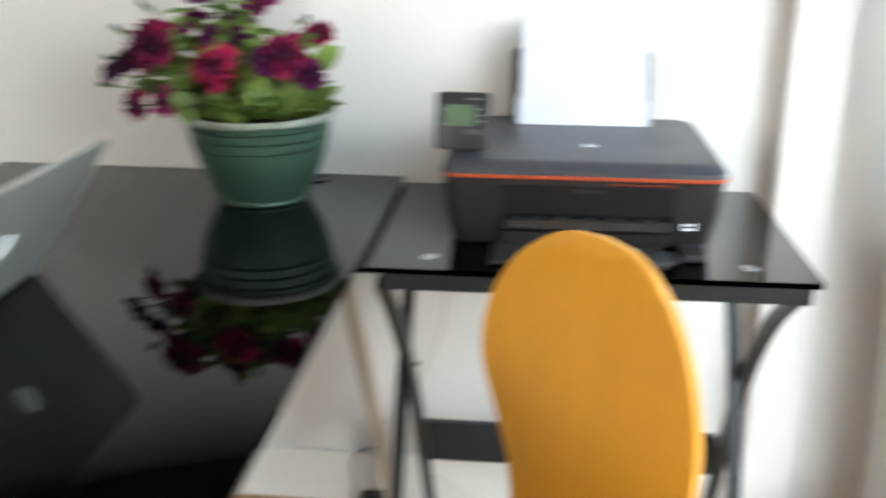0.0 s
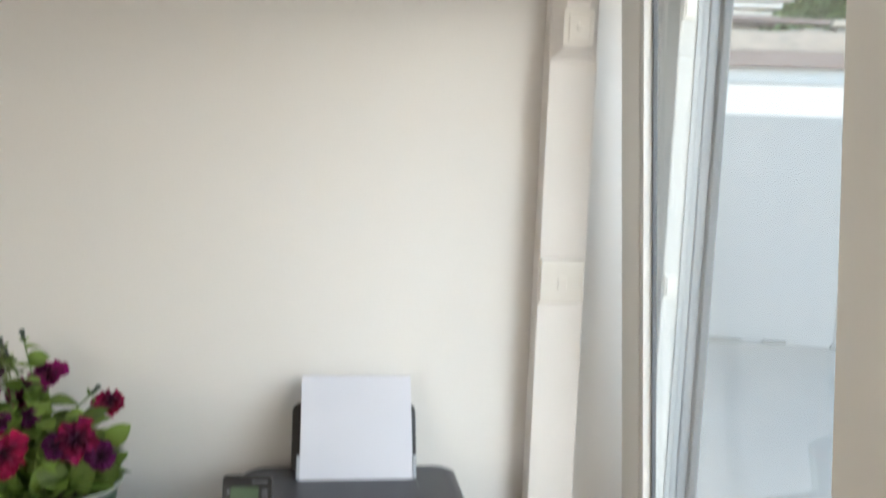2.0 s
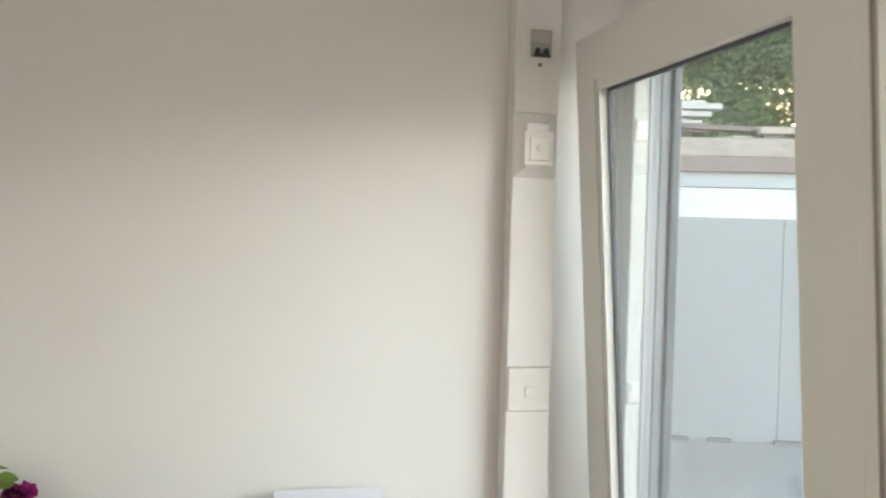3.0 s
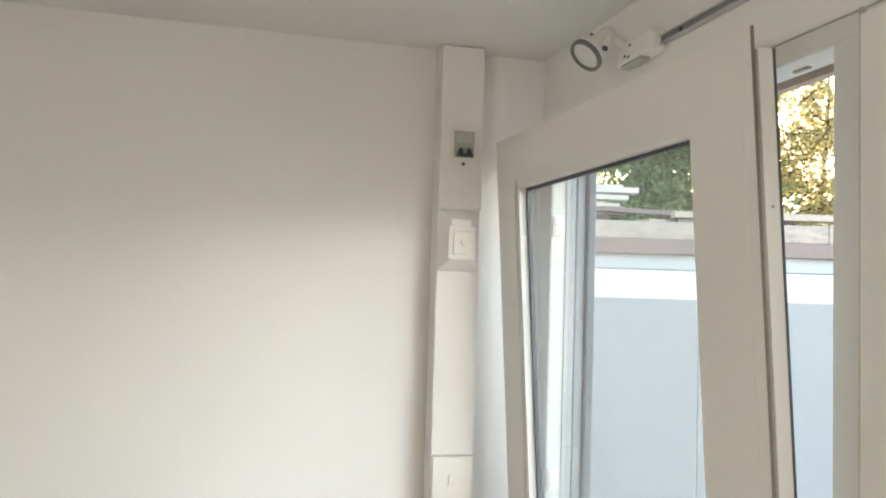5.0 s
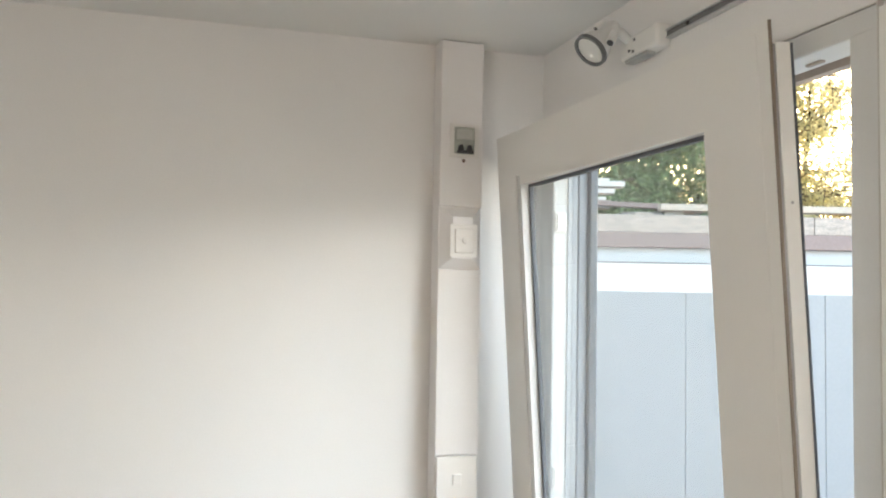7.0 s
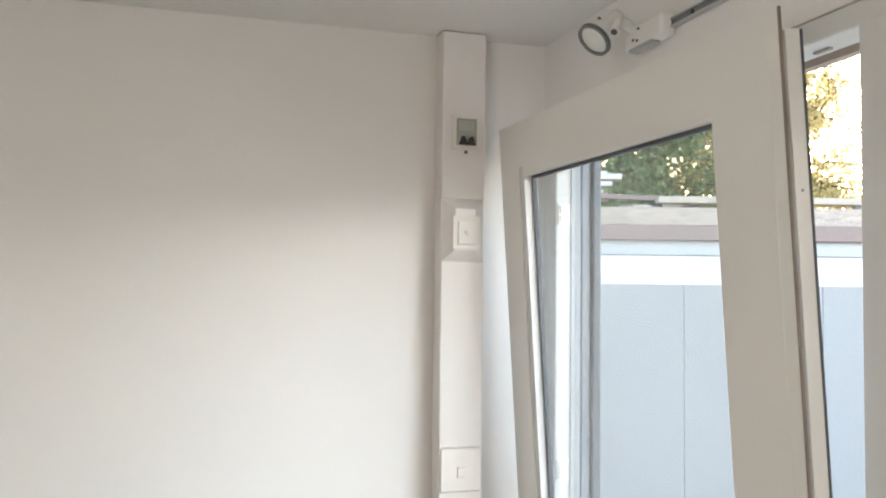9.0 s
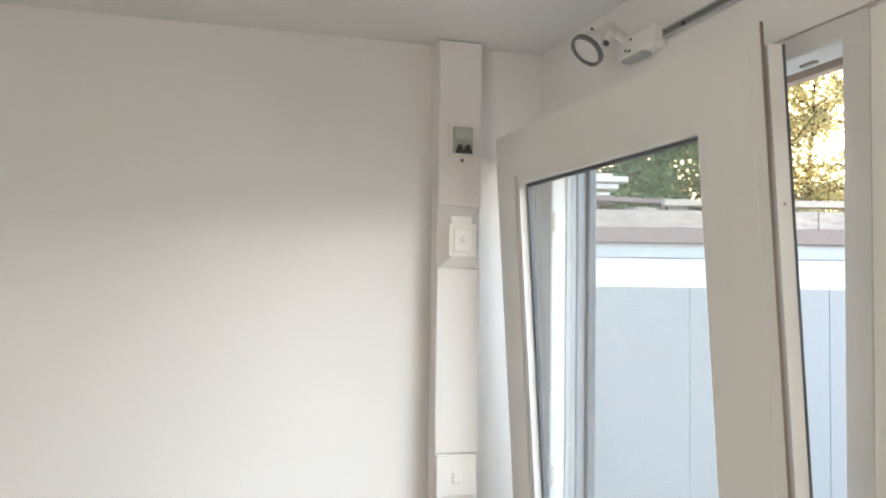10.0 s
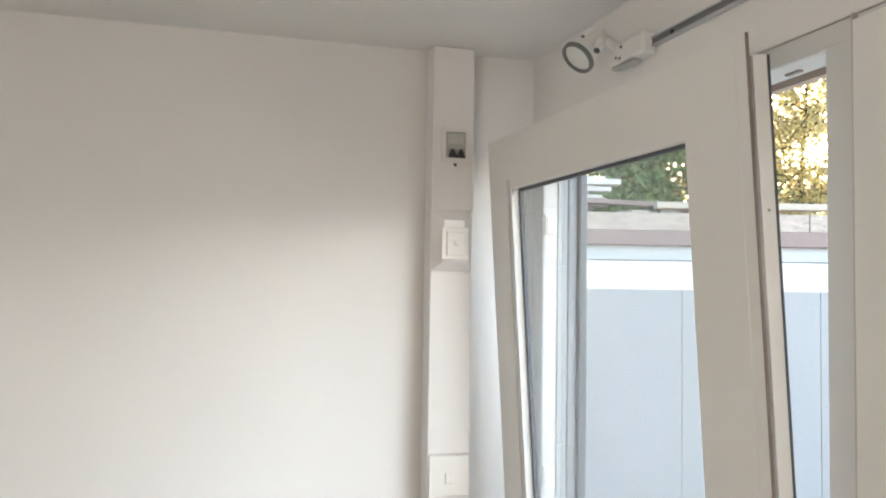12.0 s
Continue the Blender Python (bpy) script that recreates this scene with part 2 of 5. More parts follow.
# ---- the room ----
H, DX = 2.19, 0.93          # ceiling height, inner face of the door wall
WX, SY = -1.3, -3.6         # west and south walls
setting("floor", box(WX - 0.1, DX + 0.1, SY - 0.1, 0.1, -0.06, 0.0), FLOORM, "oak laminate floor of a small office", "floor")
setting("ceiling", box(WX - 0.1, DX + 0.12, SY - 0.1, 0.1, H, H + 0.1), CEIL, "plain matt white low ceiling", "ceiling")
setting("wall_north", box(WX - 0.1, DX + 0.1, 0.0, 0.1, 0.0, H), WALL, "smooth cream-white painted wall behind the desks", "wall")
# unseen, set close to bounce light; the window is added for fill
setting("wall_west", boxes((WX - 0.1, WX, SY, -3.4, 0.0, H), (WX - 0.1, WX, -2.1, 0.0, 0.0, H), (WX - 0.1, WX, -3.4, -2.1, 0.0, 0.95), (WX - 0.1, WX, -3.4, -2.1, 1.95, H)), WALL, "unseen cream-white painted wall with an added window", "wall")
setting("wall_south", box(WX - 0.1, DX + 0.1, SY - 0.1, SY, 0.0, H), WALL, "plain cream-white painted wall", "wall")
OY0, OY1, OZ = -1.97, -0.03, 1.991
setting("wall_east", boxes((DX, DX + 0.1, SY, OY0, 0, H), (DX, DX + 0.1, OY1, 0.0, 0, H), (DX, DX + 0.1, OY0, OY1, OZ, H)), WALL, "white wall with the double patio door opening", "wall")
setting("baseboard", box(WX, 0.66, -0.014, 0.0, 0.0, 0.124, 0.004), PVC, "white skirting board along the wall", "skirting")

# ---- door frame ----
FX0, FX1 = DX - 0.003, DX + 0.094
frame_ob = thing("door_frame", (DX, -0.5, 0), "white PVC frame of a double patio door", "door frame", "", "structure")
part("jamb", box(FX0, FX1, -0.10, OY1, 0.05, 1.9588, 0.004), SHADEDPVC, frame_ob)
part("jamb", box(FX0, FX1, OY0, -1.90, 0.05, 1.9588, 0.004), SHADEDPVC, frame_ob)
part("mullion", box(FX0 + 0.0006, FX1, -1.09, -0.990, 0.05, OZ - 0.002, 0.003), SHADEDPVC, frame_ob)
part("head", box(FX0, 0.984, OY0, OY1, 1.959, OZ - 0.0005, 0.003), SHADEDPVC, frame_ob)
part("head_rebate", box(0.9842, FX1, OY0, OY1, 1.973, OZ), PVCGREY, frame_ob)
part("head_joint", box(FX0 - 0.0008, FX0 + 0.004, OY0, OY1, OZ - 0.0004, OZ + 0.0012), JOINT, frame_ob, "thin grey sealant joint over the frame")
part("mullion_joint", box(0.9182, FX0 + 0.004, -1.0502, -1.0482, 0.05, OZ - 0.0006), JOINT, frame_ob)
part("sill", box(FX0, FX1 + 0.03, OY0, OY1, 0.0, 0.05, 0.004), SHADEDPVC, frame_ob)

# window added out of view, only to hold the west fill lamp
window = thing("fill_window", (WX - 0.05, -2.75, 0.95), "white PVC framed window added out of view in the side wall", "window", "", "structure")
for y0, y1, z0, z1 in ((-3.4, -3.34, 0.95, 1.95), (-2.16, -2.1, 0.95, 1.95), (-3.34, -2.16, 0.95, 1.01), (-3.34, -2.16, 1.89, 1.95)):
    part("window_frame", box(WX - 0.08, WX - 0.01, y0, y1, z0, z1, 0.003), PVC, window)
part("pane", box(WX - 0.05, WX - 0.03, -3.34, -2.16, 1.01, 1.89), PANE, window).visible_shadow = False


def door_leaf(name, y0, y1, tilt, left, right, label):
    """A glazed leaf between y0 and y1, hung on its lower edge and tipped inwards by so many degrees."""
    z0, z1, face, back_x = 0.045, 1.981, DX - 0.012, DX + 0.032
    m = Matrix.Translation((face, 0, z0)) @ Matrix.Rotation(radians(-tilt), 4, "Y") @ Matrix.Translation((-face, 0, -z0))
    if tilt:
        sag = Matrix.Identity(4)
        sag[2][1], sag[2][3] = 0.013, -0.013 * y1
        m = sag @ m
    leaf = thing(name, (face, (y0 + y1) / 2, z0), label, "door", "", "structure")
    top, bottom = 0.092, 0.14
    # stiles and rails: a flange, a raised face and a deep body behind
    for pname, a in (("stile", (y1 - left, y1)), ("stile", (y0, y0 + right))):
        outer = a[1] if a[1] == y1 else a[0]
        s = -1 if outer == y1 else 1
        bm = boxes((face + 0.0006, face + 0.004, a[0], a[1], z0, z1), (face + 0.004, face + 0.010, *(sorted((outer + s * 0.006, a[0] if s < 0 else a[1]))), z0 + 0.01, z1 - 0.027), (face + 0.010, face + 0.030, *(sorted((outer + s * 0.0015, a[0] if s < 0 else a[1]))), z0 + 0.01, z1 - 0.027), (face, face + 0.02, *(sorted((outer + s * 0.026, a[0] if s < 0 else a[1]))), z0 + 0.03, z1 - 0.012), bevel=0.0, m=m)
        body = part(pname, bm, PVC, leaf)
        # unseen layer added in grey to cut light bounced onto the mullion
        part("bounce_cut_cladding", box(face + 0.0301, back_x, *(sorted((outer + s * 0.022, a[0] if s < 0 else a[1]))), z0 + 0.02, z1 - 0.052, m=m), BLUEGREY, body, "unseen outer face, blue-grey to cut bounced light")
    g0, g1 = y0 + right, y1 - left
    part("top_rail", boxes((face + 0.0006, face + 0.012, g0, g1, z1 - top, z1 - 0.0002), (face + 0.012, face + 0.030, g0, g1, z1 - top, z1 - 0.027), (face, face + 0.02, g0, g1, z1 - top, z1 - 0.012), m=m), PVC, leaf)
    part("bounce_cut_cladding", box(face + 0.0301, back_x - 0.0002, g0, g1, z1 - top, z1 - 0.052, m=m), BLUEGREY, leaf, "unseen outer face, blue-grey to cut bounced light")
    part("bottom_rail", boxes((face + 0.0062, back_x - 0.0002, g0, g1, z0, z0 + bottom), (face + 0.0002, face + 0.02, g0, g1, z0 + 0.03, z0 + bottom), m=m), PVC, leaf)
    # sloping glazing beads and gaskets
    gz0, gz1 = z0 + bottom, z1 - top
    for n, (a, b, c, d) in enumerate(((g0, g0 + 0.02, gz0, gz1), (g1 - 0.02, g1, gz0, gz1), (g0 + 0.02, g1 - 0.02, gz0, gz0 + 0.02), (g0 + 0.02, g1 - 0.02, gz1 - 0.02, gz1))):
        part("glazing_bead", box(face + (0.0015 if n == 1 else 0.0), face + 0.03, a, b, c, d, 0.0, m=m), SHADEDPVC if n == 1 else PVC, leaf)
    for a, b, c, d in ((g0 + 0.02, g0 + 0.026, gz0 + 0.02, gz1 - 0.02), (g1 - 0.026, g1 - 0.02, gz0 + 0.02, gz1 - 0.02), (g0 + 0.026, g1 - 0.026, gz0 + 0.02, gz0 + 0.026), (g0 + 0.026, g1 - 0.026, gz1 - 0.026, gz1 - 0.02)):
        part("gasket", box(face + 0.018, face + 0.036, a, b, c, d, m=m), RUBBER, leaf)
    for yy in (y0 + 0.0215, y1 - 0.0215):
        part("seal", box(face + 0.0322, face + 0.037, yy - 0.004, yy + 0.004, z0 + 0.03, z1 - 0.055, m=m), RUBBER, leaf, "black rubber edge seal")
    part("edge_gasket", box(face + 0.0002, face + 0.0034, y0 - 0.0010, y0 + 0.002, z0 + 0.02, z1 - 0.001, m=m), BROWNSEAL, leaf, "thin brown gasket along the free edge")
    part("groove_gasket", box(face + 0.0042, face + 0.0098, y0 + 0.0030, y0 + 0.0062, z0 + 0.02, z1 - 0.029, m=m), EDGEGREY, leaf, "grey rubber in the edge groove")
    part("edge_gasket", box(face + 0.0300, face + 0.0335, y0 + 0.0004, y0 + 0.004, z0 + 0.02, z1 - 0.0275, m=m), RUBBER, leaf, "black rubber edge seal")
    for zz in (0.35, 1.05, 1.76):
        part("screw", lathe([(0.0, 0.0012), (0.0018, 0.001), (0.002, 0.0)], (0, 0, 0), 10, m @ Matrix.Translation((face + 0.020, y0 + 0.0015, zz)) @ Matrix.Rotation(radians(90), 4, "X")), EDGEGREY, leaf)
    part("pane", box(face + 0.022, face + 0.042, g0 + 0.004, g1 - 0.004, gz0 + 0.004, gz1 - 0.004, m=m), PANE, leaf).visible_shadow = False
    return leaf


TILT = 3.7
door_leaf("door_1", -1.011, -0.070, TILT, 0.104, 0.129, "white PVC glazed patio door leaf, tilted inwards at the top")
door_leaf("door_2", -1.925, -1.0505, 0.0, 0.1555, 0.10, "white PVC glazed patio door leaf, closed")

# ---- outside ----
GZ = -0.15
setting("ground", box(-40, 60, -40, 80, GZ - 0.5, GZ), CONCRETE, "pale worn concrete yard outside the door", "ground")
SAZ = radians(-17.0)
SHED = Matrix.Translation((4.25, 5.40, GZ)) @ Matrix.Rotation(SAZ, 4, "Z")

# ---- more materials ----
LIDALU = surface("bead_blasted_aluminium", (0.46, 0.48, 0.46), 0.45, metal=0.65, vary=0.05, scale=8, fine=500, bump=0.02)
ALU = surface("brushed_aluminium", (0.55, 0.56, 0.57), 0.35, metal=1.0, vary=0.06, scale=8, fine=500, bump=0.02)
STEELWIRE = surface("silver_wire", (0.55, 0.56, 0.58), 0.42, metal=0.75, vary=0.08, scale=30, fine=300, bump=0.02)
CHROME = surface("satin_chrome", (0.62, 0.64, 0.66), 0.22, metal=1.0, vary=0.05, scale=30, fine=300, bump=0.0)
DARKGREY = surface("dark_grey_metal", (0.10, 0.10, 0.105), 0.4, metal=0.4, vary=0.1, scale=12, fine=200)
LCD = surface("grey_green_lcd", (0.095, 0.140, 0.085), 0.2, vary=0.06, scale=30, fine=200, bump=0.0)
ORANGE = surface("orange_trim", (0.47, 0.080, 0.030), 0.3, vary=0.06, scale=20, fine=200, bump=0.0)
PAPER = surface("white_paper", (0.61, 0.61, 0.67), 0.8, vary=0.02, scale=8, fine=400, bump=0.02)
PRINTWHITE = surface("white_print", (0.75, 0.76, 0.78), 0.5, vary=0.03, scale=30, fine=300, bump=0.0)
BREAKER = surface("grey_green_plastic", (0.40, 0.41, 0.36), 0.35, vary=0.12, scale=60, fine=300)
BLACKPL = surface("black_plastic", (0.012, 0.012, 0.013), 0.4, vary=0.1, scale=30, fine=300)
CUSHION = surface("black_fabric", (0.014, 0.011, 0.014), 0.85, vary=0.3, scale=9, fine=500, bump=0.4)
BEECH = surface("pale_wood", (0.38, 0.31, 0.24), 0.5, vary=0.15, scale=6, fine=90, bump=0.08, stretch=(6, 6, 0.6))
EDGEWOOD = surface("plywood_edge", (0.74, 0.36, 0.05), 0.4, vary=0.16, scale=5, fine=160, bump=0.08, stretch=(1, 1, 8))
RIMGREEN = surface("pale_green_rim", (0.27, 0.295, 0.25), 0.5, vary=0.35, scale=14, fine=150, bump=0.05)
SOIL = surface("potting_soil", (0.035, 0.025, 0.018), 0.95, vary=0.4, scale=30, fine=150, bump=0.8)
STEM = surface("green_stem", (0.12, 0.20, 0.04), 0.5, vary=0.15, scale=20, fine=200)
CABLEW = surface("white_cable", (0.62, 0.58, 0.52), 0.45, vary=0.06, scale=30, fine=200)
RED = surface("red_lacquer", (0.80, 0.012, 0.003), 0.5, vary=0.05, scale=20, fine=200, bump=0.0, spec=0.12)
GOLD = surface("brass_ferrule", (0.90, 0.58, 0.08), 0.35, metal=0.5, vary=0.15, scale=200, fine=400, bump=0.1)
BRONZE = surface("dark_ferrule", (0.28, 0.15, 0.03), 0.4, metal=1.0, vary=0.15, scale=200, fine=400, bump=0.1)
PINK = surface("pink_rubber", (0.70, 0.33, 0.30), 0.8, vary=0.1, scale=60, fine=300)
PENBLUE = surface("dark_blue_plastic", (0.03, 0.045, 0.07), 0.3, vary=0.1, scale=40, fine=200)
KEYBLACK = surface("black_keys", (0.018, 0.018, 0.020), 0.45, vary=0.15, scale=40, fine=300)
BARK = surface("grey_bark", (0.12, 0.09, 0.065), 0.9, vary=0.3, scale=6, fine=40, bump=0.6)
WHITEBOARD = surface("weathered_white_board", (0.60, 0.49, 0.40), 0.7, vary=0.12, scale=4, fine=40, bump=0.2)
GREYBOARD = surface("weathered_grey_board", (0.30, 0.27, 0.24), 0.8, vary=0.25, scale=4, fine=40, bump=0.3, stretch=(0.6, 6, 6))
WHITEPAINT = surface("white_painted_board", (0.80, 0.71, 0.65), 0.6, vary=0.12, scale=4, fine=40, bump=0.15)
RESIN = surface("white_resin", (0.75, 0.78, 0.78), 0.35, vary=0.04, scale=6, fine=200)
LENS = surface("frosted_lamp_glass", (0.72, 0.72, 0.68), 0.25, vary=0.05, scale=40, fine=200)


def petal_material(name, dark, light):
    """Velvet petals, darker in the folds of their own pattern, varied from bloom to bloom."""
    m = surface(name, light, 0.75, vary=0.15, scale=60, fine=220, bump=0.3, spec=0.2)
    t = m.node_tree
    b = t.nodes["Principled BSDF"]
    info, n2, ramp = t.nodes.new("ShaderNodeObjectInfo"), t.nodes.new("ShaderNodeTexNoise"), t.nodes.new("ShaderNodeMixRGB")
    n2.inputs["Scale"].default_value = 3.2
    add = t.nodes.new("ShaderNodeMath")
    add.operation = "MULTIPLY_ADD"
    add.inputs[1].default_value, add.inputs[2].default_value = 0.35, 0.0
    t.links.new(info.outputs["Random"], add.inputs[0])
    t.links.new(n2.outputs["Fac"], add.inputs[2])
    spread = t.nodes.new("ShaderNodeMapRange")
    spread.inputs["From Min"].default_value, spread.inputs["From Max"].default_value = 0.42, 0.92
    t.links.new(add.outputs[0], spread.inputs["Value"])
    t.links.new(spread.outputs[0], ramp.inputs[0])
    ramp.inputs[1].default_value, ramp.inputs[2].default_value = (*dark, 1), (*light, 1)
    t.links.new(ramp.outputs[0], b.inputs["Base Color"])
    b.inputs["Sheen Weight"].default_value = 0.06
    # deep purple throat, brighter towards the petals' edge
    tc, flat, ln, rim = t.nodes.new("ShaderNodeTexCoord"), t.nodes.new("ShaderNodeVectorMath"), t.nodes.new("ShaderNodeVectorMath"), t.nodes.new("ShaderNodeMapRange")
    flat.operation, ln.operation = "MULTIPLY", "LENGTH"
    flat.inputs[1].default_value = (1, 1, 0)
    t.links.new(tc.outputs["Object"], flat.inputs[0])
    t.links.new(flat.outputs[0], ln.inputs[0])
    t.links.new(ln.outputs["Value"], rim.inputs["Value"])
    rim.inputs["From Min"].default_value, rim.inputs["From Max"].default_value = 0.0, 0.7
    rim.inputs["To Min"].default_value, rim.inputs["To Max"].default_value = 0.0, 1.0
    throat = t.nodes.new("ShaderNodeMixRGB")
    throat.inputs[1].default_value = (0.045, 0.003, 0.034, 1)
    t.links.new(rim.outputs[0], throat.inputs[0])
    t.links.new(ramp.outputs[0], throat.inputs[2])
    t.links.new(throat.outputs[0], b.inputs["Base Color"])
    return m


CRIMSON = petal_material("crimson_petal", (0.10, 0.003, 0.048), (0.37, 0.008, 0.064))
MAGENTA = petal_material("magenta_petal", (0.10, 0.005, 0.085), (0.44, 0.020, 0.20))
PURPLE = petal_material("purple_petal", (0.030, 0.005, 0.040), (0.13, 0.010, 0.095))


def leaf_material(name, colour, through=0.35, spread=0.25):
    """A leaf: thin, lit through, with a shade of its own for each one."""
    m = surface(name, colour, 0.5, vary=0.12, scale=40, fine=200, bump=0.2)
    t = m.node_tree
    b = t.nodes["Principled BSDF"]
    geo = t.nodes.new("ShaderNodeObjectInfo" if through < 0.4 else "ShaderNodeNewGeometry")
    mr = t.nodes.new("ShaderNodeMapRange")
    mr.inputs["To Min"].default_value, mr.inputs["To Max"].default_value = 1 - spread, 1 + spread
    t.links.new(geo.outputs["Random" if through < 0.4 else "Random Per Island"], mr.inputs["Value"])
    hsv2 = t.nodes.new("ShaderNodeHueSaturation")
    t.links.new(b.inputs["Base Color"].links[0].from_socket, hsv2.inputs["Color"])
    t.links.new(mr.outputs[0], hsv2.inputs["Value"])
    t.links.new(hsv2.outputs[0], b.inputs["Base Color"])
    tr, mx = t.nodes.new("ShaderNodeBsdfTranslucent"), t.nodes.new("ShaderNodeMixShader")
    t.links.new(hsv2.outputs[0], tr.inputs["Color"])
    mx.inputs[0].default_value = through
    t.links.new(b.outputs[0], mx.inputs[1])
    t.links.new(tr.outputs[0], mx.inputs[2])
    t.links.new(mx.outputs[0], t.nodes["Material Output"].inputs["Surface"])
    return m


LEAF = leaf_material("petunia_leaf", (0.190, 0.285, 0.055), 0.34, 0.45)
TREELEAF = leaf_material("tree_leaf", (0.26, 0.335, 0.18), 0.55, 0.5)
# low sun's golden backlight put into the leaf colour
SUNGLOWLEAF = leaf_material("sunlit_leaf", (0.72, 0.66, 0.40), 0.80, 0.25)
PALELEAF = leaf_material("pale_sprig_leaf", (0.36, 0.42, 0.22), 0.34, 0.25)
BUDGREEN = surface("grey_green_bud", (0.055, 0.075, 0.055), 0.6, vary=0.2, scale=60, fine=200)

# ---- cable trunking with its fittings ----
TX0, TX1, TY = 0.6715, 0.7665, -0.055
trunk = thing("cable_trunking", (0.72, 0, 0), "white plastic cable trunking running up the wall to the ceiling", "trunking")
part("base", box(TX0, TX1, TY + 0.006, -0.0005, 0.0, H - 0.001, 0.002), TRUNK, trunk)
for z0, z1 in ((0.004, 1.2095), (1.301, 1.6935), (1.8275, H - 0.002)):
    part("cover", box(TX0 - 0.0004, TX1 + 0.0004, TY, TY + 0.012, z0, z1, 0.0025), TRUNK, trunk)

LEVER = surface("dark_grey_lever", (0.045, 0.045, 0.048), 0.4, vary=0.1, scale=60, fine=300)
breaker = thing("circuit_breaker", (0.724, TY, 1.93), "small grey two-lever circuit breaker set in the trunking", "circuit breaker")
part("bezel", boxes((0.692, 0.756, TY - 0.004, TY + 0.001, 2.000, 2.007), (0.692, 0.756, TY - 0.004, TY + 0.001, 1.934, 1.942), (0.692, 0.701, TY - 0.004, TY + 0.001, 1.942, 2.000), (0.747, 0.756, TY - 0.004, TY + 0.001, 1.942, 2.000)), PLATE, breaker)
part("body", box(0.701, 0.747, TY - 0.0015, TY + 0.002, 1.942, 2.000), BREAKER, breaker)
part("label_strip", box(0.706, 0.742, TY - 0.0028, TY - 0.0012, 1.974, 1.996), surface("label_grey", (0.50, 0.50, 0.46), 0.5), breaker)
for x in (0.710, 0.729):
    part("lever", slab([(0, 0), (0.011, 0), (0.011, 0.007), (0.0085, 0.015), (0.0025, 0.015), (0, 0.007)], Matrix.Translation((x, TY - 0.0015, 1.946)) @ Matrix.Rotation(radians(90), 4, "X"), 0.010, 0.001), LEVER, breaker)
part("lever_bar", box(0.708, 0.744, TY - 0.008, TY - 0.0015, 1.9435, 1.9495, 0.001), LEVER, breaker)
part("screw", lathe([(0.0, 0.002), (0.0035, 0.0015), (0.004, 0.0)], (0.724, TY, 1.928), 12, Matrix.Rotation(radians(90), 4, "X")), surface("rusty_screw", (0.20, 0.12, 0.09), 0.5, metal=0.5), breaker)


def pyramid_frame(x0, x1, z0, z1, inset, y0, y1):
    """A frame whose faces slope from its outer edge at y0 up to an inner edge at y1."""
    bm = bmesh.new()
    o = [bm.verts.new((x, y0, z)) for x, z in ((x0, z0), (x1, z0), (x1, z1), (x0, z1))]
    i = [bm.verts.new((x, y1, z)) for x, z in ((x0 + inset, z0 + inset), (x1 - inset, z0 + inset), (x1 - inset, z1 - inset), (x0 + inset, z1 - inset))]
    for k in range(4):
        bm.faces.new((o[k], o[(k + 1) % 4], i[(k + 1) % 4], i[k]))
    bm.faces.new(i)
    bm.faces.new(o[::-1])
    return bm


dimmer = thing("dimmer_switch", (0.719, TY, 1.69), "cream square dimmer switch with a sloping white surround", "switch")
part("surround", pyramid_frame(TX0 + 0.002, TX1 - 0.002, 1.6935, 1.8275, 0.023, TY + 0.004, TY - 0.018), TRUNK, dimmer)
part("plate", box(0.6895, 0.7515, TY - 0.0215, TY - 0.0175, 1.7185, 1.7885, 0.0018), PLATE, dimmer)
part("key", box(0.7000, 0.7430, TY - 0.0255, TY - 0.0208, 1.7275, 1.7790, 0.0022), PLATE, dimmer)
part("knob", lathe([(0.0, 0.003), (0.006, 0.0028), (0.007, 0.0)], (0.7225, TY - 0.0252, 1.7545), 20, Matrix.Rotation(radians(90), 4, "X")), PLATE, dimmer, "", True)

switch = thing("light_switch", (0.72, TY, 1.208), "plain white light switch plate on the trunking", "switch")
part("plate", box(TX0 + 0.002, TX1 - 0.0025, TY - 0.007, TY + 0.004, 1.2107, 1.2995, 0.003), PLATE, switch)
part("rocker", box(0.709, 0.728, TY - 0.0105, TY - 0.006, 1.240, 1.264, 0.002, m=Matrix.Translation((0.7, TY, 1.25)) @ Matrix.Rotation(radians(5), 4, "X") @ Matrix.Translation((-0.7, -TY, -1.25))), PLATE, switch)

# striker plates on the frame's jamb
for z in (1.80, 1.255):
    part("striker_plate", boxes((0.931, 0.957, -0.1045, -0.099, z - 0.022, z + 0.022), (0.935, 0.953, -0.1075, -0.1035, z - 0.018, z - 0.001), (0.935, 0.953, -0.1075, -0.1035, z + 0.002, z + 0.018), bevel=0.001), PLATE, frame_ob, "cream metal striker plate")
part("weather_strip", box(0.972, 0.980, -0.1045, -0.0995, 0.06, 1.965), surface("grey_weather_strip", (0.34, 0.36, 0.39), 0.6), frame_ob, "grey weather strip")
part("rebate", box(0.962, 0.9838, -0.1035, -0.0985, 0.06, 1.9585), PVCGREY, frame_ob, "grey inner step of the frame")
part("rebate", box(0.984, 1.006, -0.108, -0.0985, 0.05, 1.9725, 0.004, 3), BLUEGREY, frame_ob, "blue-grey stepped outer rebate of the frame")
part("rebate", box(1.006, FX1 + 0.001, -0.119, -0.0985, 0.05, 1.9725, 0.004, 3), SLATE, frame_ob)
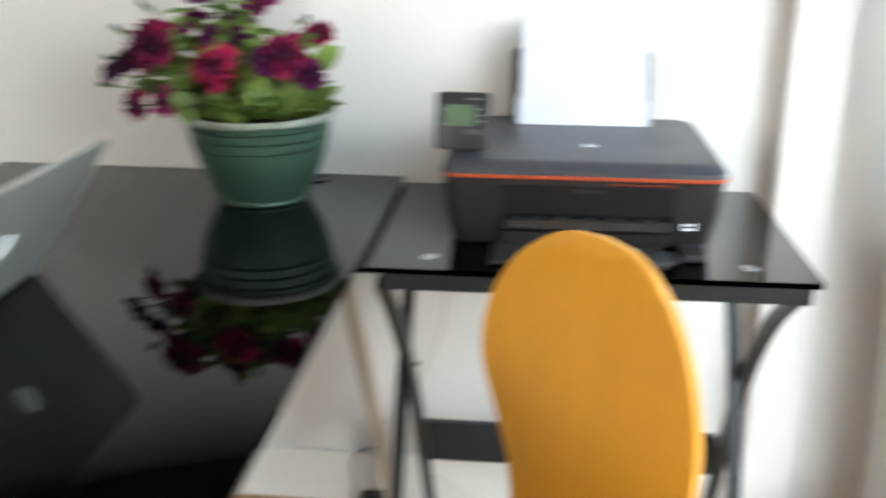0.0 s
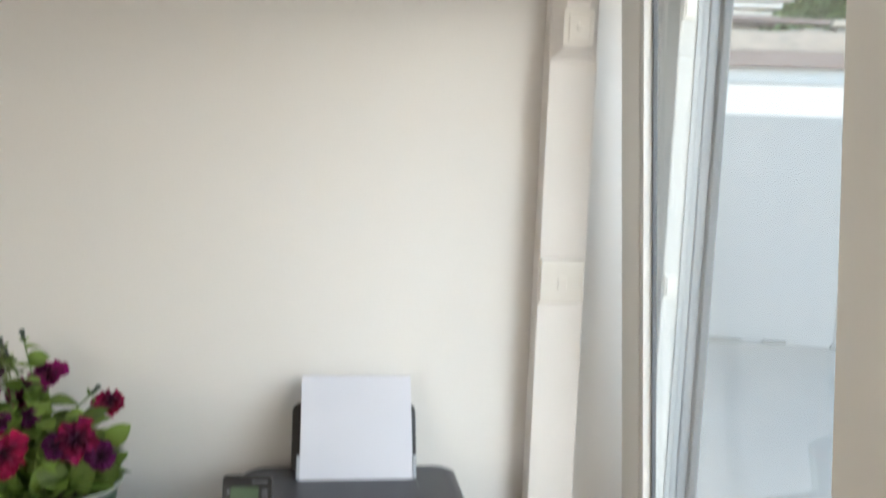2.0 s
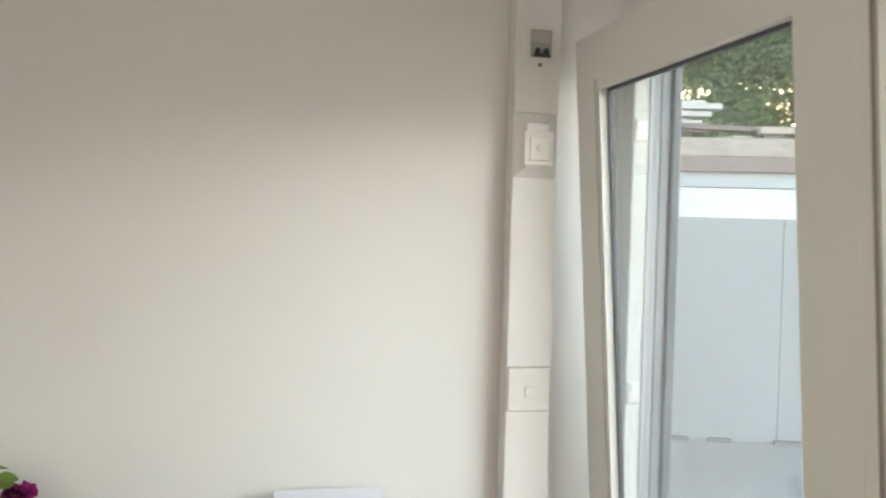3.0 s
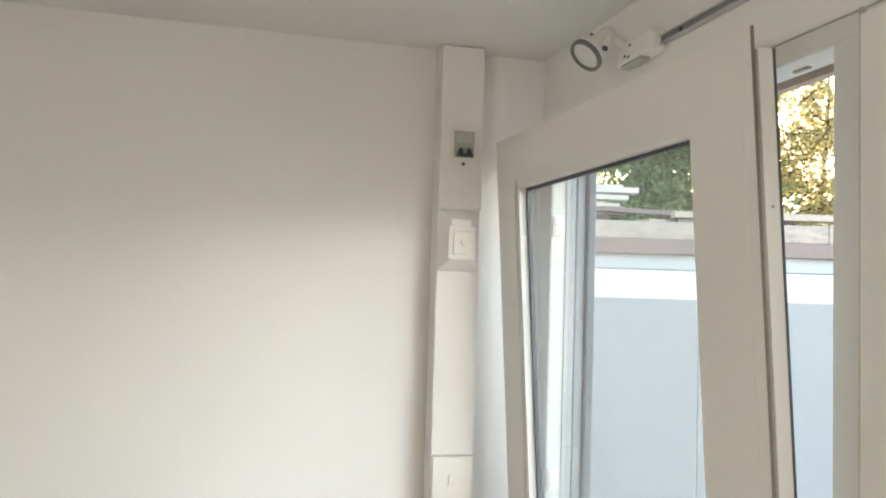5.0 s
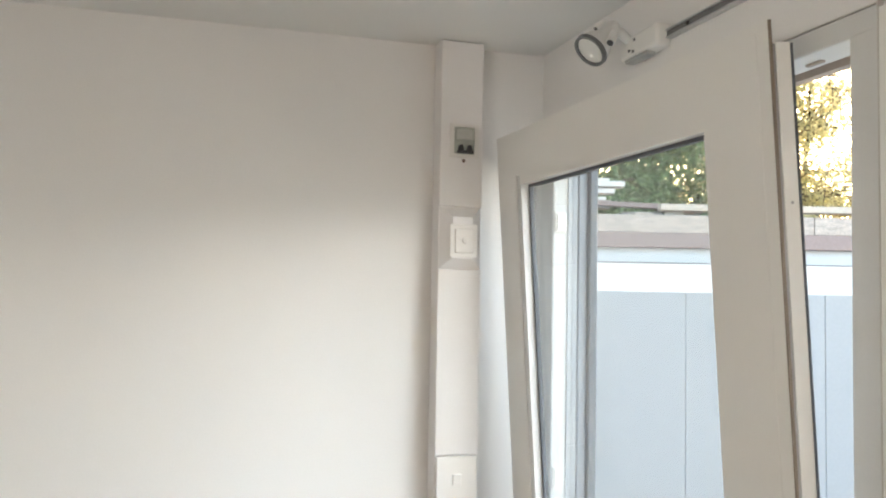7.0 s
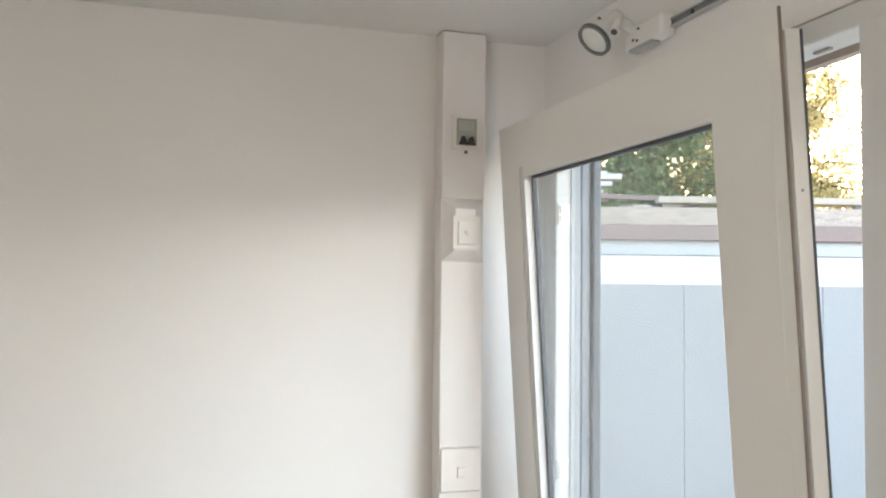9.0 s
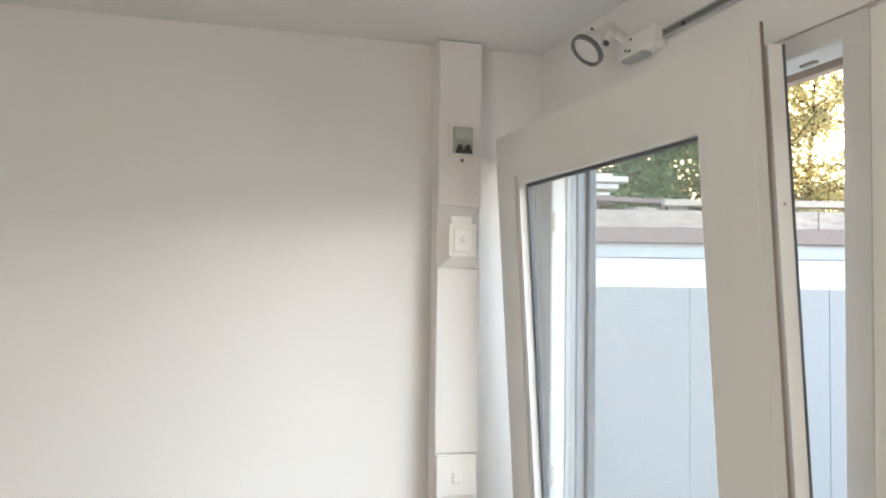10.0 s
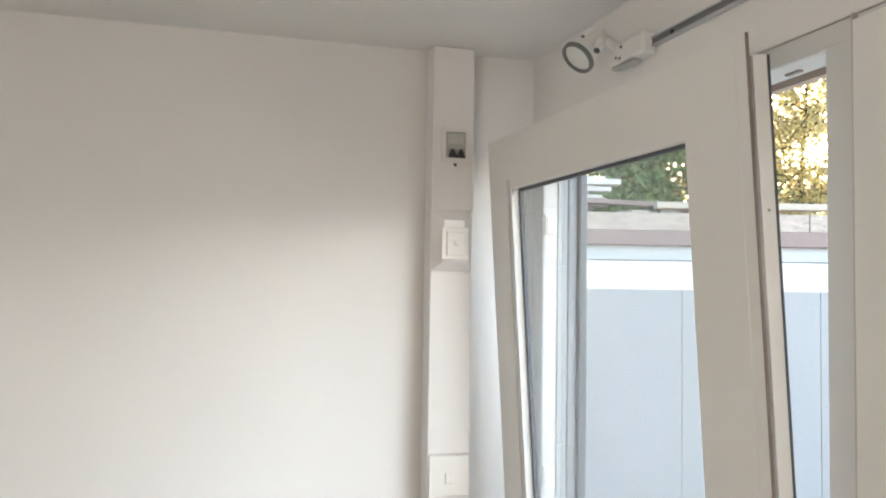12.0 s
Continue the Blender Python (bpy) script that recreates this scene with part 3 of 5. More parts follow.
part("head_seal", box(1.010, 1.027, -0.9895, -0.118, 1.959, 1.9728), surface("light_brown_seal", (0.46, 0.37, 0.30), 0.6), frame_ob, "brown head seal")
part("latch", box(0.958, 0.966, -0.900, -0.868, 1.9556, 1.9594, 0.001), surface("latch_brown", (0.30, 0.25, 0.21), 0.5), frame_ob, "brown metal latch plate")

# ---- track light ----
rail = thing("light_rail", (0.918, -1.6, 2.085), "grey aluminium lighting rail fixed above the door", "lighting rail")
part("channel", boxes((0.917, 0.9295, -2.6, -0.560, 2.0895, 2.0925), (0.917, 0.9295, -2.6, -0.560, 2.0770, 2.0795), (0.926, 0.9295, -2.6, -0.560, 2.0795, 2.0895)), ALU, rail)
part("slot", box(0.9195, 0.926, -2.6, -0.561, 2.0797, 2.0893), surface("rail_slot_grey", (0.19, 0.19, 0.19), 0.4), rail)
for y in (-0.628, -1.3, -2.0):
    part("screw", lathe([(0.0, 0.002), (0.004, 0.0015), (0.0045, 0.0)], (0.9195, y, 2.0845), 12, Matrix.Rotation(radians(-90), 4, "Y")), BLACKPL, rail)

spot = thing("spotlight", (0.915, -0.52, 2.08), "white swivelling spotlight clipped to the rail", "spotlight")
part("adapter", box(0.900, 0.9298, -0.562, -0.430, 2.064, 2.106, 0.007, 3), PVC, spot)
part("clip", box(0.899, 0.918, -0.528, -0.450, 2.0575, 2.0645, 0.002), surface("mid_grey_plastic", (0.42, 0.42, 0.41), 0.5), spot)
LA, LB = Vector((0.8720, -0.4589, 2.1219)), Vector((0.8220, -0.4691, 2.0711))
aim = (LB - LA).normalized()
turn_l = Matrix.Translation(LA) @ aim.to_track_quat("Z", "Y").to_matrix().to_4x4()
ll = (LB - LA).length
part("head", lathe([(0.0, -0.004), (0.012, -0.003), (0.0145, 0.003), (0.0150, 0.020), (0.0180, ll - 0.034), (0.0265, ll - 0.022), (0.0300, ll - 0.008), (0.0300, ll)], (0, 0, 0), 36, turn_l), PVC, spot, "", True)
part("ring", lathe([(0.0262, ll - 0.001), (0.0266, ll + 0.004), (0.0318, ll + 0.004), (0.0325, ll - 0.003), (0.0262, ll - 0.001)], (0, 0, 0), 44, turn_l), surface("mid_dark_ring", (0.17, 0.17, 0.17), 0.4, metal=0.3), spot, "dark grey ring", True)
part("lens", lathe([(0.0, ll + 0.0025), (0.012, ll + 0.002), (0.0261, ll + 0.0005), (0.0261, ll - 0.002)], (0, 0, 0), 32, turn_l), LENS, spot, "frosted glass lens", True)
part("arm", tube([(0.908, -0.455, 2.098), (0.8858, -0.4578, 2.1117), (0.8637, -0.4606, 2.1135)], 0.009, 10), PVC, spot, "", True)
for a, b in (((0.8580, -0.4524, 2.1288), (0.8430, -0.4499, 2.1155)), ((0.8580, -0.4895, 2.1000), (0.8430, -0.5025, 2.0778))):
    knob = part("knob", tube([a, b], 0.0078, 14), PVC, spot, "", True)
    d = (Vector(b) - Vector(a)).normalized()
    part("knob_cap", tube([Vector(b), Vector(b) + d * 0.0015], 0.0058, 14), DARKGREY, knob, "dark knob end")
for y, z in ((-0.452, 2.098), (-0.485, 2.094), (-0.466, 2.078), (-0.480, 2.074)):
    part("slot_mark", box(0.8985, 0.9005, y - 0.003, y + 0.003, z - 0.002, z + 0.002), DARKGREY, spot)

# ---- desk ----
desk = thing("desk", (-0.405, -0.88, 0), "black glass desk on pale wooden trestles", "desk")
part("desktop", slab([(-0.835, -1.75), (-0.022, -1.75), (-0.014, -1.742), (-0.014, -0.038), (-0.018, -0.034), (-0.83, -0.006), (-0.835, -0.010)], Matrix.Translation((0, 0, 0.74)), 0.010, 0.0015), BLACKGLASS, desk)
for yc in (-0.085, -1.62):
    for sx in (1, -1):
        bm = box(-0.011, 0.011, yc - 0.022, yc + 0.022, 0.0, 0.742, 0.003)
        sh = Matrix.Identity(4)
        sh[0][2] = -0.170 * sx
        xb = -0.030 if sx > 0 else -0.775
        bmesh.ops.transform(bm, matrix=Matrix.Translation((xb, 0, 0)) @ sh, verts=bm.verts)
        for v in bm.verts:
            v.co.z = min(v.co.z, 0.7397)
        part("trestle_leg", bm, BEECH, desk)
    part("trestle_beam", box(-0.70, -0.12, yc - 0.02, yc + 0.02, 0.69, 0.7395, 0.003), BEECH, desk)

# ---- printer table ----
table = thing("printer_table", (0.325, -0.26, 0), "small black glass table with crossed steel legs", "table")
part("tabletop", slab([(x + 0.305, y - 0.2565) for x, y in rounded(0.670, 0.471, 0.008, 4)], Matrix.Translation((0, 0, 0.726)), 0.009, 0.0015), TABLEGLASS, table)
part("front_rail", box(0.010, 0.626, -0.488, -0.463, 0.700, 0.7255, 0.002), BLACKSTEEL, table)
part("back_rail", box(0.018, 0.632, -0.043, -0.018, 0.700, 0.7255, 0.002), BLACKSTEEL, table)


def bent_leg(xa, xb, ya, za, yb, zb, bow, wide=0.017, thick=0.021):
    """A square steel leg from (xa, ya, za) to (xb, yb, zb), bowed between its two ends."""
    bm = bmesh.new()
    n = 14
    rings = []
    for k in range(n + 1):
        s = k / n
        x = xa + (xb - xa) * s
        y, z = ya + (yb - ya) * s, za + (zb - za) * s + bow * math.sin(math.pi * s)
        dy, dz = (yb - ya), (zb - za) + bow * math.pi * math.cos(math.pi * s)
        ln = math.hypot(dy, dz)
        ny, nz = -dz / ln * wide / 2, dy / ln * wide / 2
        rings.append([bm.verts.new(p) for p in ((x - thick / 2, y - ny, z - nz), (x + thick / 2, y - ny, z - nz), (x + thick / 2, y + ny, z + nz), (x - thick / 2, y + ny, z + nz))])
    for a, b in zip(rings, rings[1:]):
        for k in range(4):
            bm.faces.new((a[k], a[(k + 1) % 4], b[(k + 1) % 4], b[k]))
    bm.faces.new(rings[0][::-1])
    bm.faces.new(rings[-1])
    return bm


for xa, xm, xc, bow in ((0.014, 0.042, 0.011, 0.085), (0.606, 0.602, 0.586, 0.125)):
    part("leg", bent_leg(xa, xm, -0.474, 0.704, -0.065, 0.010, bow), BLACKSTEEL, table)
    part("leg", bent_leg(xc, xc, -0.035, 0.704, -0.475, 0.010, bow), BLACKSTEEL, table)
    part("bolt", tube([((xa + xm) / 2 - 0.013, -0.265, 0.470), ((xa + xm) / 2 + 0.013, -0.265, 0.470)], 0.004, 10), BLACKSTEEL, table)
part("crossbar", box(0.034, 0.594, -0.150, -0.134, 0.204, 0.288, 0.002), BLACKSTEEL, table)
for x in (0.081, 0.547):
    part("glass_mount", lathe([(0.0, 0.0012), (0.0115, 0.0010), (0.0125, 0.0)], (x, -0.437, 0.735), 24), CHROME, table, "small round chrome glass mount", True)

# ---- printer ----
LIDPL = surface("matt_charcoal_lid", (0.034, 0.035, 0.043), 0.42, vary=0.1, scale=8, fine=600, bump=0.05)
printer = thing("printer", (0.30, -0.26, 0.735), "charcoal all-in-one printer with an orange stripe and loaded paper", "printer")


def loft(rows):
    """A closed skin through loops of points, all of one length."""
    bm = bmesh.new()
    rings = [[bm.verts.new(p) for p in row] for row in rows]
    n = len(rings[0])
    for a, b in zip(rings, rings[1:]):
        for k in range(n):
            bm.faces.new((a[k], a[(k + 1) % n], b[(k + 1) % n], b[k]))
    bm.faces.new(rings[0][::-1])
    bm.faces.new(rings[-1])
    return bm


def ring(x0, x1, y0, y1, r, z):
    return [((x0 + x1) / 2 + x, (y0 + y1) / 2 + y, z) for x, y in rounded(x1 - x0, y1 - y0, r, 5)]


part("lower_body", loft([ring(0.108, 0.498, -0.365, -0.075, 0.020, 0.737), ring(0.105, 0.501, -0.372, -0.075, 0.022, 0.745), ring(0.099, 0.506, -0.408, -0.072, 0.022, 0.80), ring(0.098, 0.507, -0.425, -0.070, 0.022, 0.858)]), PLASTIC, printer, "", True)
part("orange_stripe", loft([ring(0.0955, 0.5095, -0.431, -0.069, 0.023, 0.858), ring(0.0945, 0.5105, -0.433, -0.069, 0.024, 0.8632)]), ORANGE, printer, "orange stripe round the lid", True)
part("lid", loft([ring(0.0955, 0.5095, -0.431, -0.069, 0.023, 0.8632), ring(0.096, 0.509, -0.430, -0.070, 0.026, 0.870), ring(0.106, 0.499, -0.419, -0.080, 0.034, 0.8795), ring(0.116, 0.489, -0.405, -0.090, 0.036, 0.8810)]), LIDPL, printer, "", True)
part("badge", lathe([(0.0, 0.0012), (0.0095, 0.001), (0.0105, 0.0)], (0.316, -0.308, 0.881), 24), PRINTWHITE, printer, "small round pale badge", True)
part("badge_mark", box(0.311, 0.321, -0.3105, -0.3055, 0.8823, 0.8828), DARKGREY, printer)
part("lid_seam", box(0.425, 0.428, -0.20, -0.10, 0.8812, 0.8818), DARKGREY, printer)
# mouth of the printer: recess shade as a near-black skin, ledge and folded-out tray
part("mouth", loft([[(0.185, y0, z), (0.437, y0, z), (0.437, -0.34, z), (0.185, -0.34, z)] for y0, z in ((-0.3885, 0.766), (-0.4100, 0.800), (-0.4235, 0.846))]), surface("recess_shade_black", (0.006, 0.006, 0.008), 0.5), printer, "paper exit, its recess shade painted as a black panel")
LEDGE = surface("grey_ledge", (0.040, 0.038, 0.039), 0.5, spec=0.3)
part("exit_shelf", loft([ring(0.187, 0.433, -0.4060, -0.345, 0.004, 0.7735), ring(0.187, 0.433, -0.4110, -0.345, 0.004, 0.7770), ring(0.189, 0.431, -0.4130, -0.345, 0.004, 0.7895)]), LEDGE, printer, "grey shelf across the paper exit", True)
for x0, x1, dz in ((0.199, 0.210, 0.006), (0.228, 0.247, 0.004), (0.262, 0.284, 0.006), (0.305, 0.322, 0.004), (0.344, 0.361, 0.006), (0.392, 0.414, 0.005)):
    part("roller_guard", box(x0, x1, -0.4145, -0.395, 0.7885, 0.7895 + dz, 0.0015), BLACKPL, printer)
part("apron", loft([ring(0.187, 0.433, -0.388, -0.345, 0.004, 0.744), ring(0.187, 0.433, -0.398, -0.345, 0.004, 0.7665)]), PLASTIC, printer)
for x in (0.226, 0.394):
    part("apron_rib", box(x - 0.0015, x + 0.0015, -0.3985, -0.38, 0.745, 0.766), LEDGE, printer)
# red reflection on the lip, made as a coloured strip
part("lip_reflection", box(0.339, 0.435, -0.4262, -0.420, 0.8500, 0.8516), surface("dull_red_reflection", (0.22, 0.03, 0.018), 0.4), printer, "thin dull red reflection painted on the lip")
part("maker_plate", box(0.288, 0.331, -0.4236, -0.418, 0.8355, 0.8420, 0.001), BLACKPL, printer)
for k in range(3):
    part("rail_seam", box(0.452 + 0.0135 * k, 0.4525 + 0.0135 * k, -0.4268, -0.40, 0.853, 0.8575), BLACKPL, printer)
tray = part("output_tray", box(0.172, 0.425, -0.470, -0.345, 0.738, 0.744, 0.002), PLASTIC, printer, "folded-out smoky output tray")
part("tray_end", slab([(0.40, -0.468), (0.432, -0.468), (0.440, -0.452), (0.440, -0.42), (0.40, -0.42)], Matrix.Translation((0, 0, 0.744)), 0.006, 0.001), surface("smoky_plastic", (0.06, 0.06, 0.063), 0.25), tray)
part("side_foot", box(0.452, 0.488, -0.43, -0.355, 0.7365, 0.748, 0.004), PLASTIC, printer)
sticker = part("sticker", box(0.452, 0.470, -0.4025, -0.4005, 0.7755, 0.7915, m=Matrix.Translation((0.46, -0.398, 0.7835)) @ Matrix.Rotation(radians(-33), 4, "X") @ Matrix.Translation((-0.46, 0.398, -0.7835))), PRINTWHITE, printer, "small white sticker with dark marks")
for dz in (0.7785, 0.785):
    part("mark", box(0.4545, 0.4675, -0.4032, -0.4022, dz, dz + 0.004, m=Matrix.Translation((0.46, -0.398, 0.7835)) @ Matrix.Rotation(radians(-33), 4, "X") @ Matrix.Translation((-0.46, 0.398, -0.7835))), BLACKPL, sticker)
# tilted control panel
PM = Matrix.Translation((0.122, -0.362, 0.926)) @ Matrix.Rotation(radians(-4), 4, "Z") @ Matrix.Rotation(radians(74), 4, "X")
panel = part("control_panel", slab(rounded(0.082, 0.086, 0.008), PM @ Matrix.Translation((0, 0, -0.008)), 0.014, 0.003), BLACKPL, printer, "tilted black control panel", True)
part("screen", slab(rounded(0.046, 0.032, 0.003), PM @ Matrix.Translation((-0.004, 0.008, 0.006)), 0.0012), LCD, panel, "grey-green display")
for k, (x, y, w, h2) in enumerate(((0.029, 0.018, 0.010, 0.003), (0.029, 0.009, 0.010, 0.003), (0.029, 0.0, 0.010, 0.003), (0.012, -0.016, 0.013, 0.008), (0.028, -0.016, 0.011, 0.008), (0.020, 0.033, 0.026, 0.0025), (-0.031, 0.016, 0.005, 0.004), (-0.031, -0.006, 0.005, 0.004))):
    part("button", slab(rounded(w, h2, min(w, h2) * 0.3, 3), PM @ Matrix.Translation((x, y, 0.006)), 0.001), surface("grey_print", (0.16, 0.16, 0.18), 0.5) if k < 3 or k > 4 else surface("grey_key", (0.06, 0.06, 0.065), 0.3), panel)
part("panel_arm", box(0.105, 0.145, -0.372, -0.340, 0.868, 0.895, 0.005), BLACKPL, printer)
# rear paper support and the sheets
RM = Matrix.Translation((0.309, -0.105, 0.878)) @ Matrix.Rotation(radians(90 - 28), 4, "X")
part("paper_support", slab([(x, y + 0.062) for x, y in rounded(0.246, 0.150, 0.018)], RM @ Matrix.Translation((0, 0, -0.006)), 0.005, 0.001), PLASTIC, printer, "", True)
part("paper", slab([(-0.1065, -0.035), (0.110, -0.035), (0.110, 0.1755), (-0.1065, 0.1755)], Matrix.Translation((0.310, -0.135, 0.905)) @ Matrix.Rotation(radians(90 - 33), 4, "X"), 0.004, 0.0005), PAPER, printer, "blank white paper loaded upright")
for sx in (-1, 1):
    part("paper_guide", slab(rounded(0.006, 0.046, 0.0028), Matrix.Translation((0.3118 + sx * 0.1115, -0.137, 0.898)) @ Matrix.Rotation(radians(90 - 33), 4, "X"), 0.009, 0.001), surface("clear_grey_guide", (0.42, 0.44, 0.48), 0.15), printer)

# ---- chair ----
CH = Matrix.Translation((0.3075, -0.748, 0.648)) @ Matrix.Rotation(radians(-50), 4, "Z") @ Matrix.Rotation(radians(90 - 6.8), 4, "X")
chair = thing("chair", (0.12, -0.9, 0), "orange-stained bent plywood chair pulled up to the desk", "chair")
half = [(-0.020, 0.222), (-0.085, 0.212), (-0.150, 0.168), (-0.192, 0.100), (-0.198, 0.020), (-0.165, -0.045), (-0.130, -0.100), (-0.112, -0.150), (-0.112, -0.185), (-0.135, -0.216), (-0.05, -0.224), (0.07, -0.224), (0.135, -0.190), (0.163, -0.090), (0.170, 0.010), (0.148, 0.100), (0.100, 0.172), (0.040, 0.213)]
loop = smooth_line([(x, y, 0) for x, y in half + half[:1]], 5)[:-1]


def curved_shell(outline, m, thick, curl):
    """A bent plywood panel: a face of rings shrinking to the middle, dished across its width."""
    bm = bmesh.new()
    cx, cy = 0.0, -0.02

    def at(x, y, z):
        return m @ Vector((x, y, z + curl * (x / 0.2) ** 2))
    layers = []
    for zz, shrink in ((0.0, (0.0, 0.3, 0.6, 0.9, 0.985)), (thick, (0.985, 0.9, 0.6, 0.3, 0.0))):
        for s in shrink:
            layers.append([bm.verts.new(at(cx + (p.x - cx) * max(s, 0.01), cy + (p.y - cy) * max(s, 0.01), zz)) for p in outline])
        if zz == 0.0:
            layers.append([bm.verts.new(at(p.x, p.y, 0.0025)) for p in outline])
            layers.append([bm.verts.new(at(p.x, p.y, thick - 0.0025)) for p in outline])
    n = len(outline)
    for a, b in zip(layers, layers[1:]):
        for k in range(n):
            bm.faces.new((a[k], a[(k + 1) % n], b[(k + 1) % n], b[k]))
    bm.faces.new(layers[0][::-1])
    bm.faces.new(layers[-1])
    return bm


shell = part("backrest", curved_shell(loop, CH @ Matrix.Translation((0, 0, -0.008)), 0.016, 0.012), ORANGEWOOD, chair, "orange-stained plywood backrest", True)
shell.data.materials.append(EDGEWOOD)
n_loop = len(loop)
for i in range(5 * n_loop, 6 * n_loop):
    shell.data.polygons[i].material_index = 1
SEAT = Matrix.Translation((0.141, -0.887, 0.432)) @ Matrix.Rotation(radians(-50), 4, "Z")
part("seat", slab(rounded(0.38, 0.39, 0.11, 8), SEAT, 0.014, 0.003), ORANGEWOOD, chair, "", True)
for x, y in ((0.02, -1.02), (0.27, -0.99), (0.01, -0.79), (0.25, -0.80)):
    part("leg", tube([(x, y, 0.435), (x + (0.03 if x > 0.1 else -0.03), y + (0.03 if y > -0.9 else -0.03), 0.0)], 0.010, 12), CHROME, chair, "chromed steel tube leg", True)
cushion = thing("seat_cushion", (0.05, -0.888, 0.452), "round black fabric cushion on the orange chair", "cushion")
part("cushion_body", lathe([(0.0, 0.0), (0.150, 0.0), (0.168, 0.010), (0.173, 0.024), (0.166, 0.040), (0.140, 0.050), (0.07, 0.056), (0.0, 0.058)], (0.05, -0.888, 0.452), 56), CUSHION, cushion, "", True)
part("piping", lathe([(0.172 + 0.004 * math.cos(2 * math.pi * k / 8), 0.024 + 0.004 * math.sin(2 * math.pi * k / 8)) for k in range(9)], (0.05, -0.888, 0.452), 56), BLACKPL, cushion, "", True)

# ---- laptop ----
laptop = thing("laptop", (-0.55, -0.79, 0.75), "open silver aluminium laptop on the black glass desk", "laptop")
LY0, LY1, HX = -0.950, -0.595, -0.446
base_p = part("base", slab([(x + HX - 0.118, y + (LY0 + LY1) / 2) for x, y in rounded(0.236, LY1 - LY0, 0.010)], Matrix.Translation((0, 0, 0.753)), 0.015, 0.002), ALU, laptop, "", True)
for x in (HX - 0.02, HX - 0.215):
    for y in (LY0 + 0.02, LY1 - 0.02):
        part("foot", lathe([(0.006, 0.0), (0.006, 0.003)], (x, y, 0.7502), 12), BLACKPL, base_p)
part("keyboard_well", box(HX - 0.128, HX - 0.022, LY0 + 0.038, LY1 - 0.038, 0.7676, 0.7684), KEYBLACK, base_p)
for r in range(6):
    for c in range(14):
        x0 = HX - 0.026 - r * 0.0172
        y0 = LY1 - 0.041 - c * 0.0196
        if y0 - 0.017 > LY0 + 0.036:
            part("key", box(x0 - 0.0148, x0, y0 - 0.0170, y0, 0.7685, 0.7702, 0.0006, 1), KEYBLACK, base_p)
part("trackpad", box(HX - 0.218, HX - 0.140, -0.845, -0.735, 0.7681, 0.7685), CHROME, base_p)
LT = math.atan2(0.122, 0.180)
LM = Matrix.Translation((HX, (LY0 + LY1) / 2, 0.757)) @ Matrix.Rotation(LT, 4, "Y") @ Matrix.Rotation(radians(90), 4, "Z") @ Matrix.Rotation(radians(90), 4, "X")
# the lid's own plane: x along the hinge, y up the lid, z out of its back
lid_p = part("lid", slab([(x, y + 0.109) for x, y in rounded(LY1 - LY0, 0.230, 0.012)], LM @ Matrix.Translation((0, 0, -0.005)), 0.007, 0.002), LIDALU, laptop, "", True)
part("display", slab([(x, y + 0.112) for x, y in rounded(LY1 - LY0 - 0.012, 0.206, 0.006)], LM @ Matrix.Translation((0, 0, -0.0062)), 0.001), BLACKGLASS, lid_p, "dark display glass")
glow = bpy.data.materials.new("lit_badge")
glow.use_nodes = True
glow.node_tree.nodes["Principled BSDF"].inputs["Base Color"].default_value = (0.8, 0.82, 0.82, 1)
glow.node_tree.nodes["Principled BSDF"].inputs["Emission Color"].default_value = (0.95, 1.0, 1.0, 1)
glow.node_tree.nodes["Principled BSDF"].inputs["Emission Strength"].default_value = 0.05
part("badge", slab([(0.0155 * math.cos(2 * math.pi * k / 28) * (1 - 0.10 * math.sin(2 * math.pi * k / 28)), 0.114 + 0.019 * math.sin(2 * math.pi * k / 28)) for k in range(28)], LM @ Matrix.Translation((0, 0, 0.0021)), 0.0006), glow, lid_p, "softly lit white badge")
part("hinge", tube([(HX, LY0 + 0.05, 0.764), (HX, LY1 - 0.05, 0.764)], 0.0055, 12), BLACKPL, laptop)

# ---- pencil cup ----
CUP = Vector((-0.275, -1.192, 0.750))
cup = thing("pencil_cup", CUP, "silver wire mesh pencil cup on the desk", "pencil cup")
CR = 0.0450
bm = bmesh.new()
for k in range(32):
    z = 0.004 + k * 0.0030
    tube([CUP + Vector((CR * math.cos(2 * math.pi * j / 40), CR * math.sin(2 * math.pi * j / 40), z)) for j in range(41)], 0.00062, 4, bm)
for j in range(30):
    a = 2 * math.pi * j / 30
    tube([CUP + Vector((CR * math.cos(a), CR * math.sin(a), z)) for z in (0.0, 0.05, 0.1)], 0.00026, 3, bm)
part("mesh_wall", bm, STEELWIRE, cup)
part("rim", lathe([(CR + 0.0024 * math.cos(2 * math.pi * k / 10), 0.100 + 0.0024 * math.sin(2 * math.pi * k / 10)) for k in range(11)], CUP, 48), STEELWIRE, cup, "", True)
part("bottom", lathe([(0.0, 0.0006), (0.0435, 0.0006), (0.0458, 0.003), (0.0450, 0.006)], CUP, 48), DARKGREY, cup, "", True)
pencil = thing("pencil", CUP + Vector((0, 0, 0.002)), "red pencil with a brass ferrule and pink eraser", "pencil")
pa, pb = Vector((-0.286, -1.210, 0.755)), Vector((-0.2295, -1.165, 0.884))
pd = (pb - pa).normalized()
part("shaft", tube([pa, pb], 0.0050, 6), RED, pencil)
for k in range(6):
    part("ferrule", tube([pb + pd * (0.0019 * k - 0.0005), pb + pd * (0.0019 * k + 0.0009), pb + pd * (0.0019 * k + 0.0014)], 0.0050 if k % 2 else 0.0046, 10), GOLD if k % 2 else BRONZE, pencil)
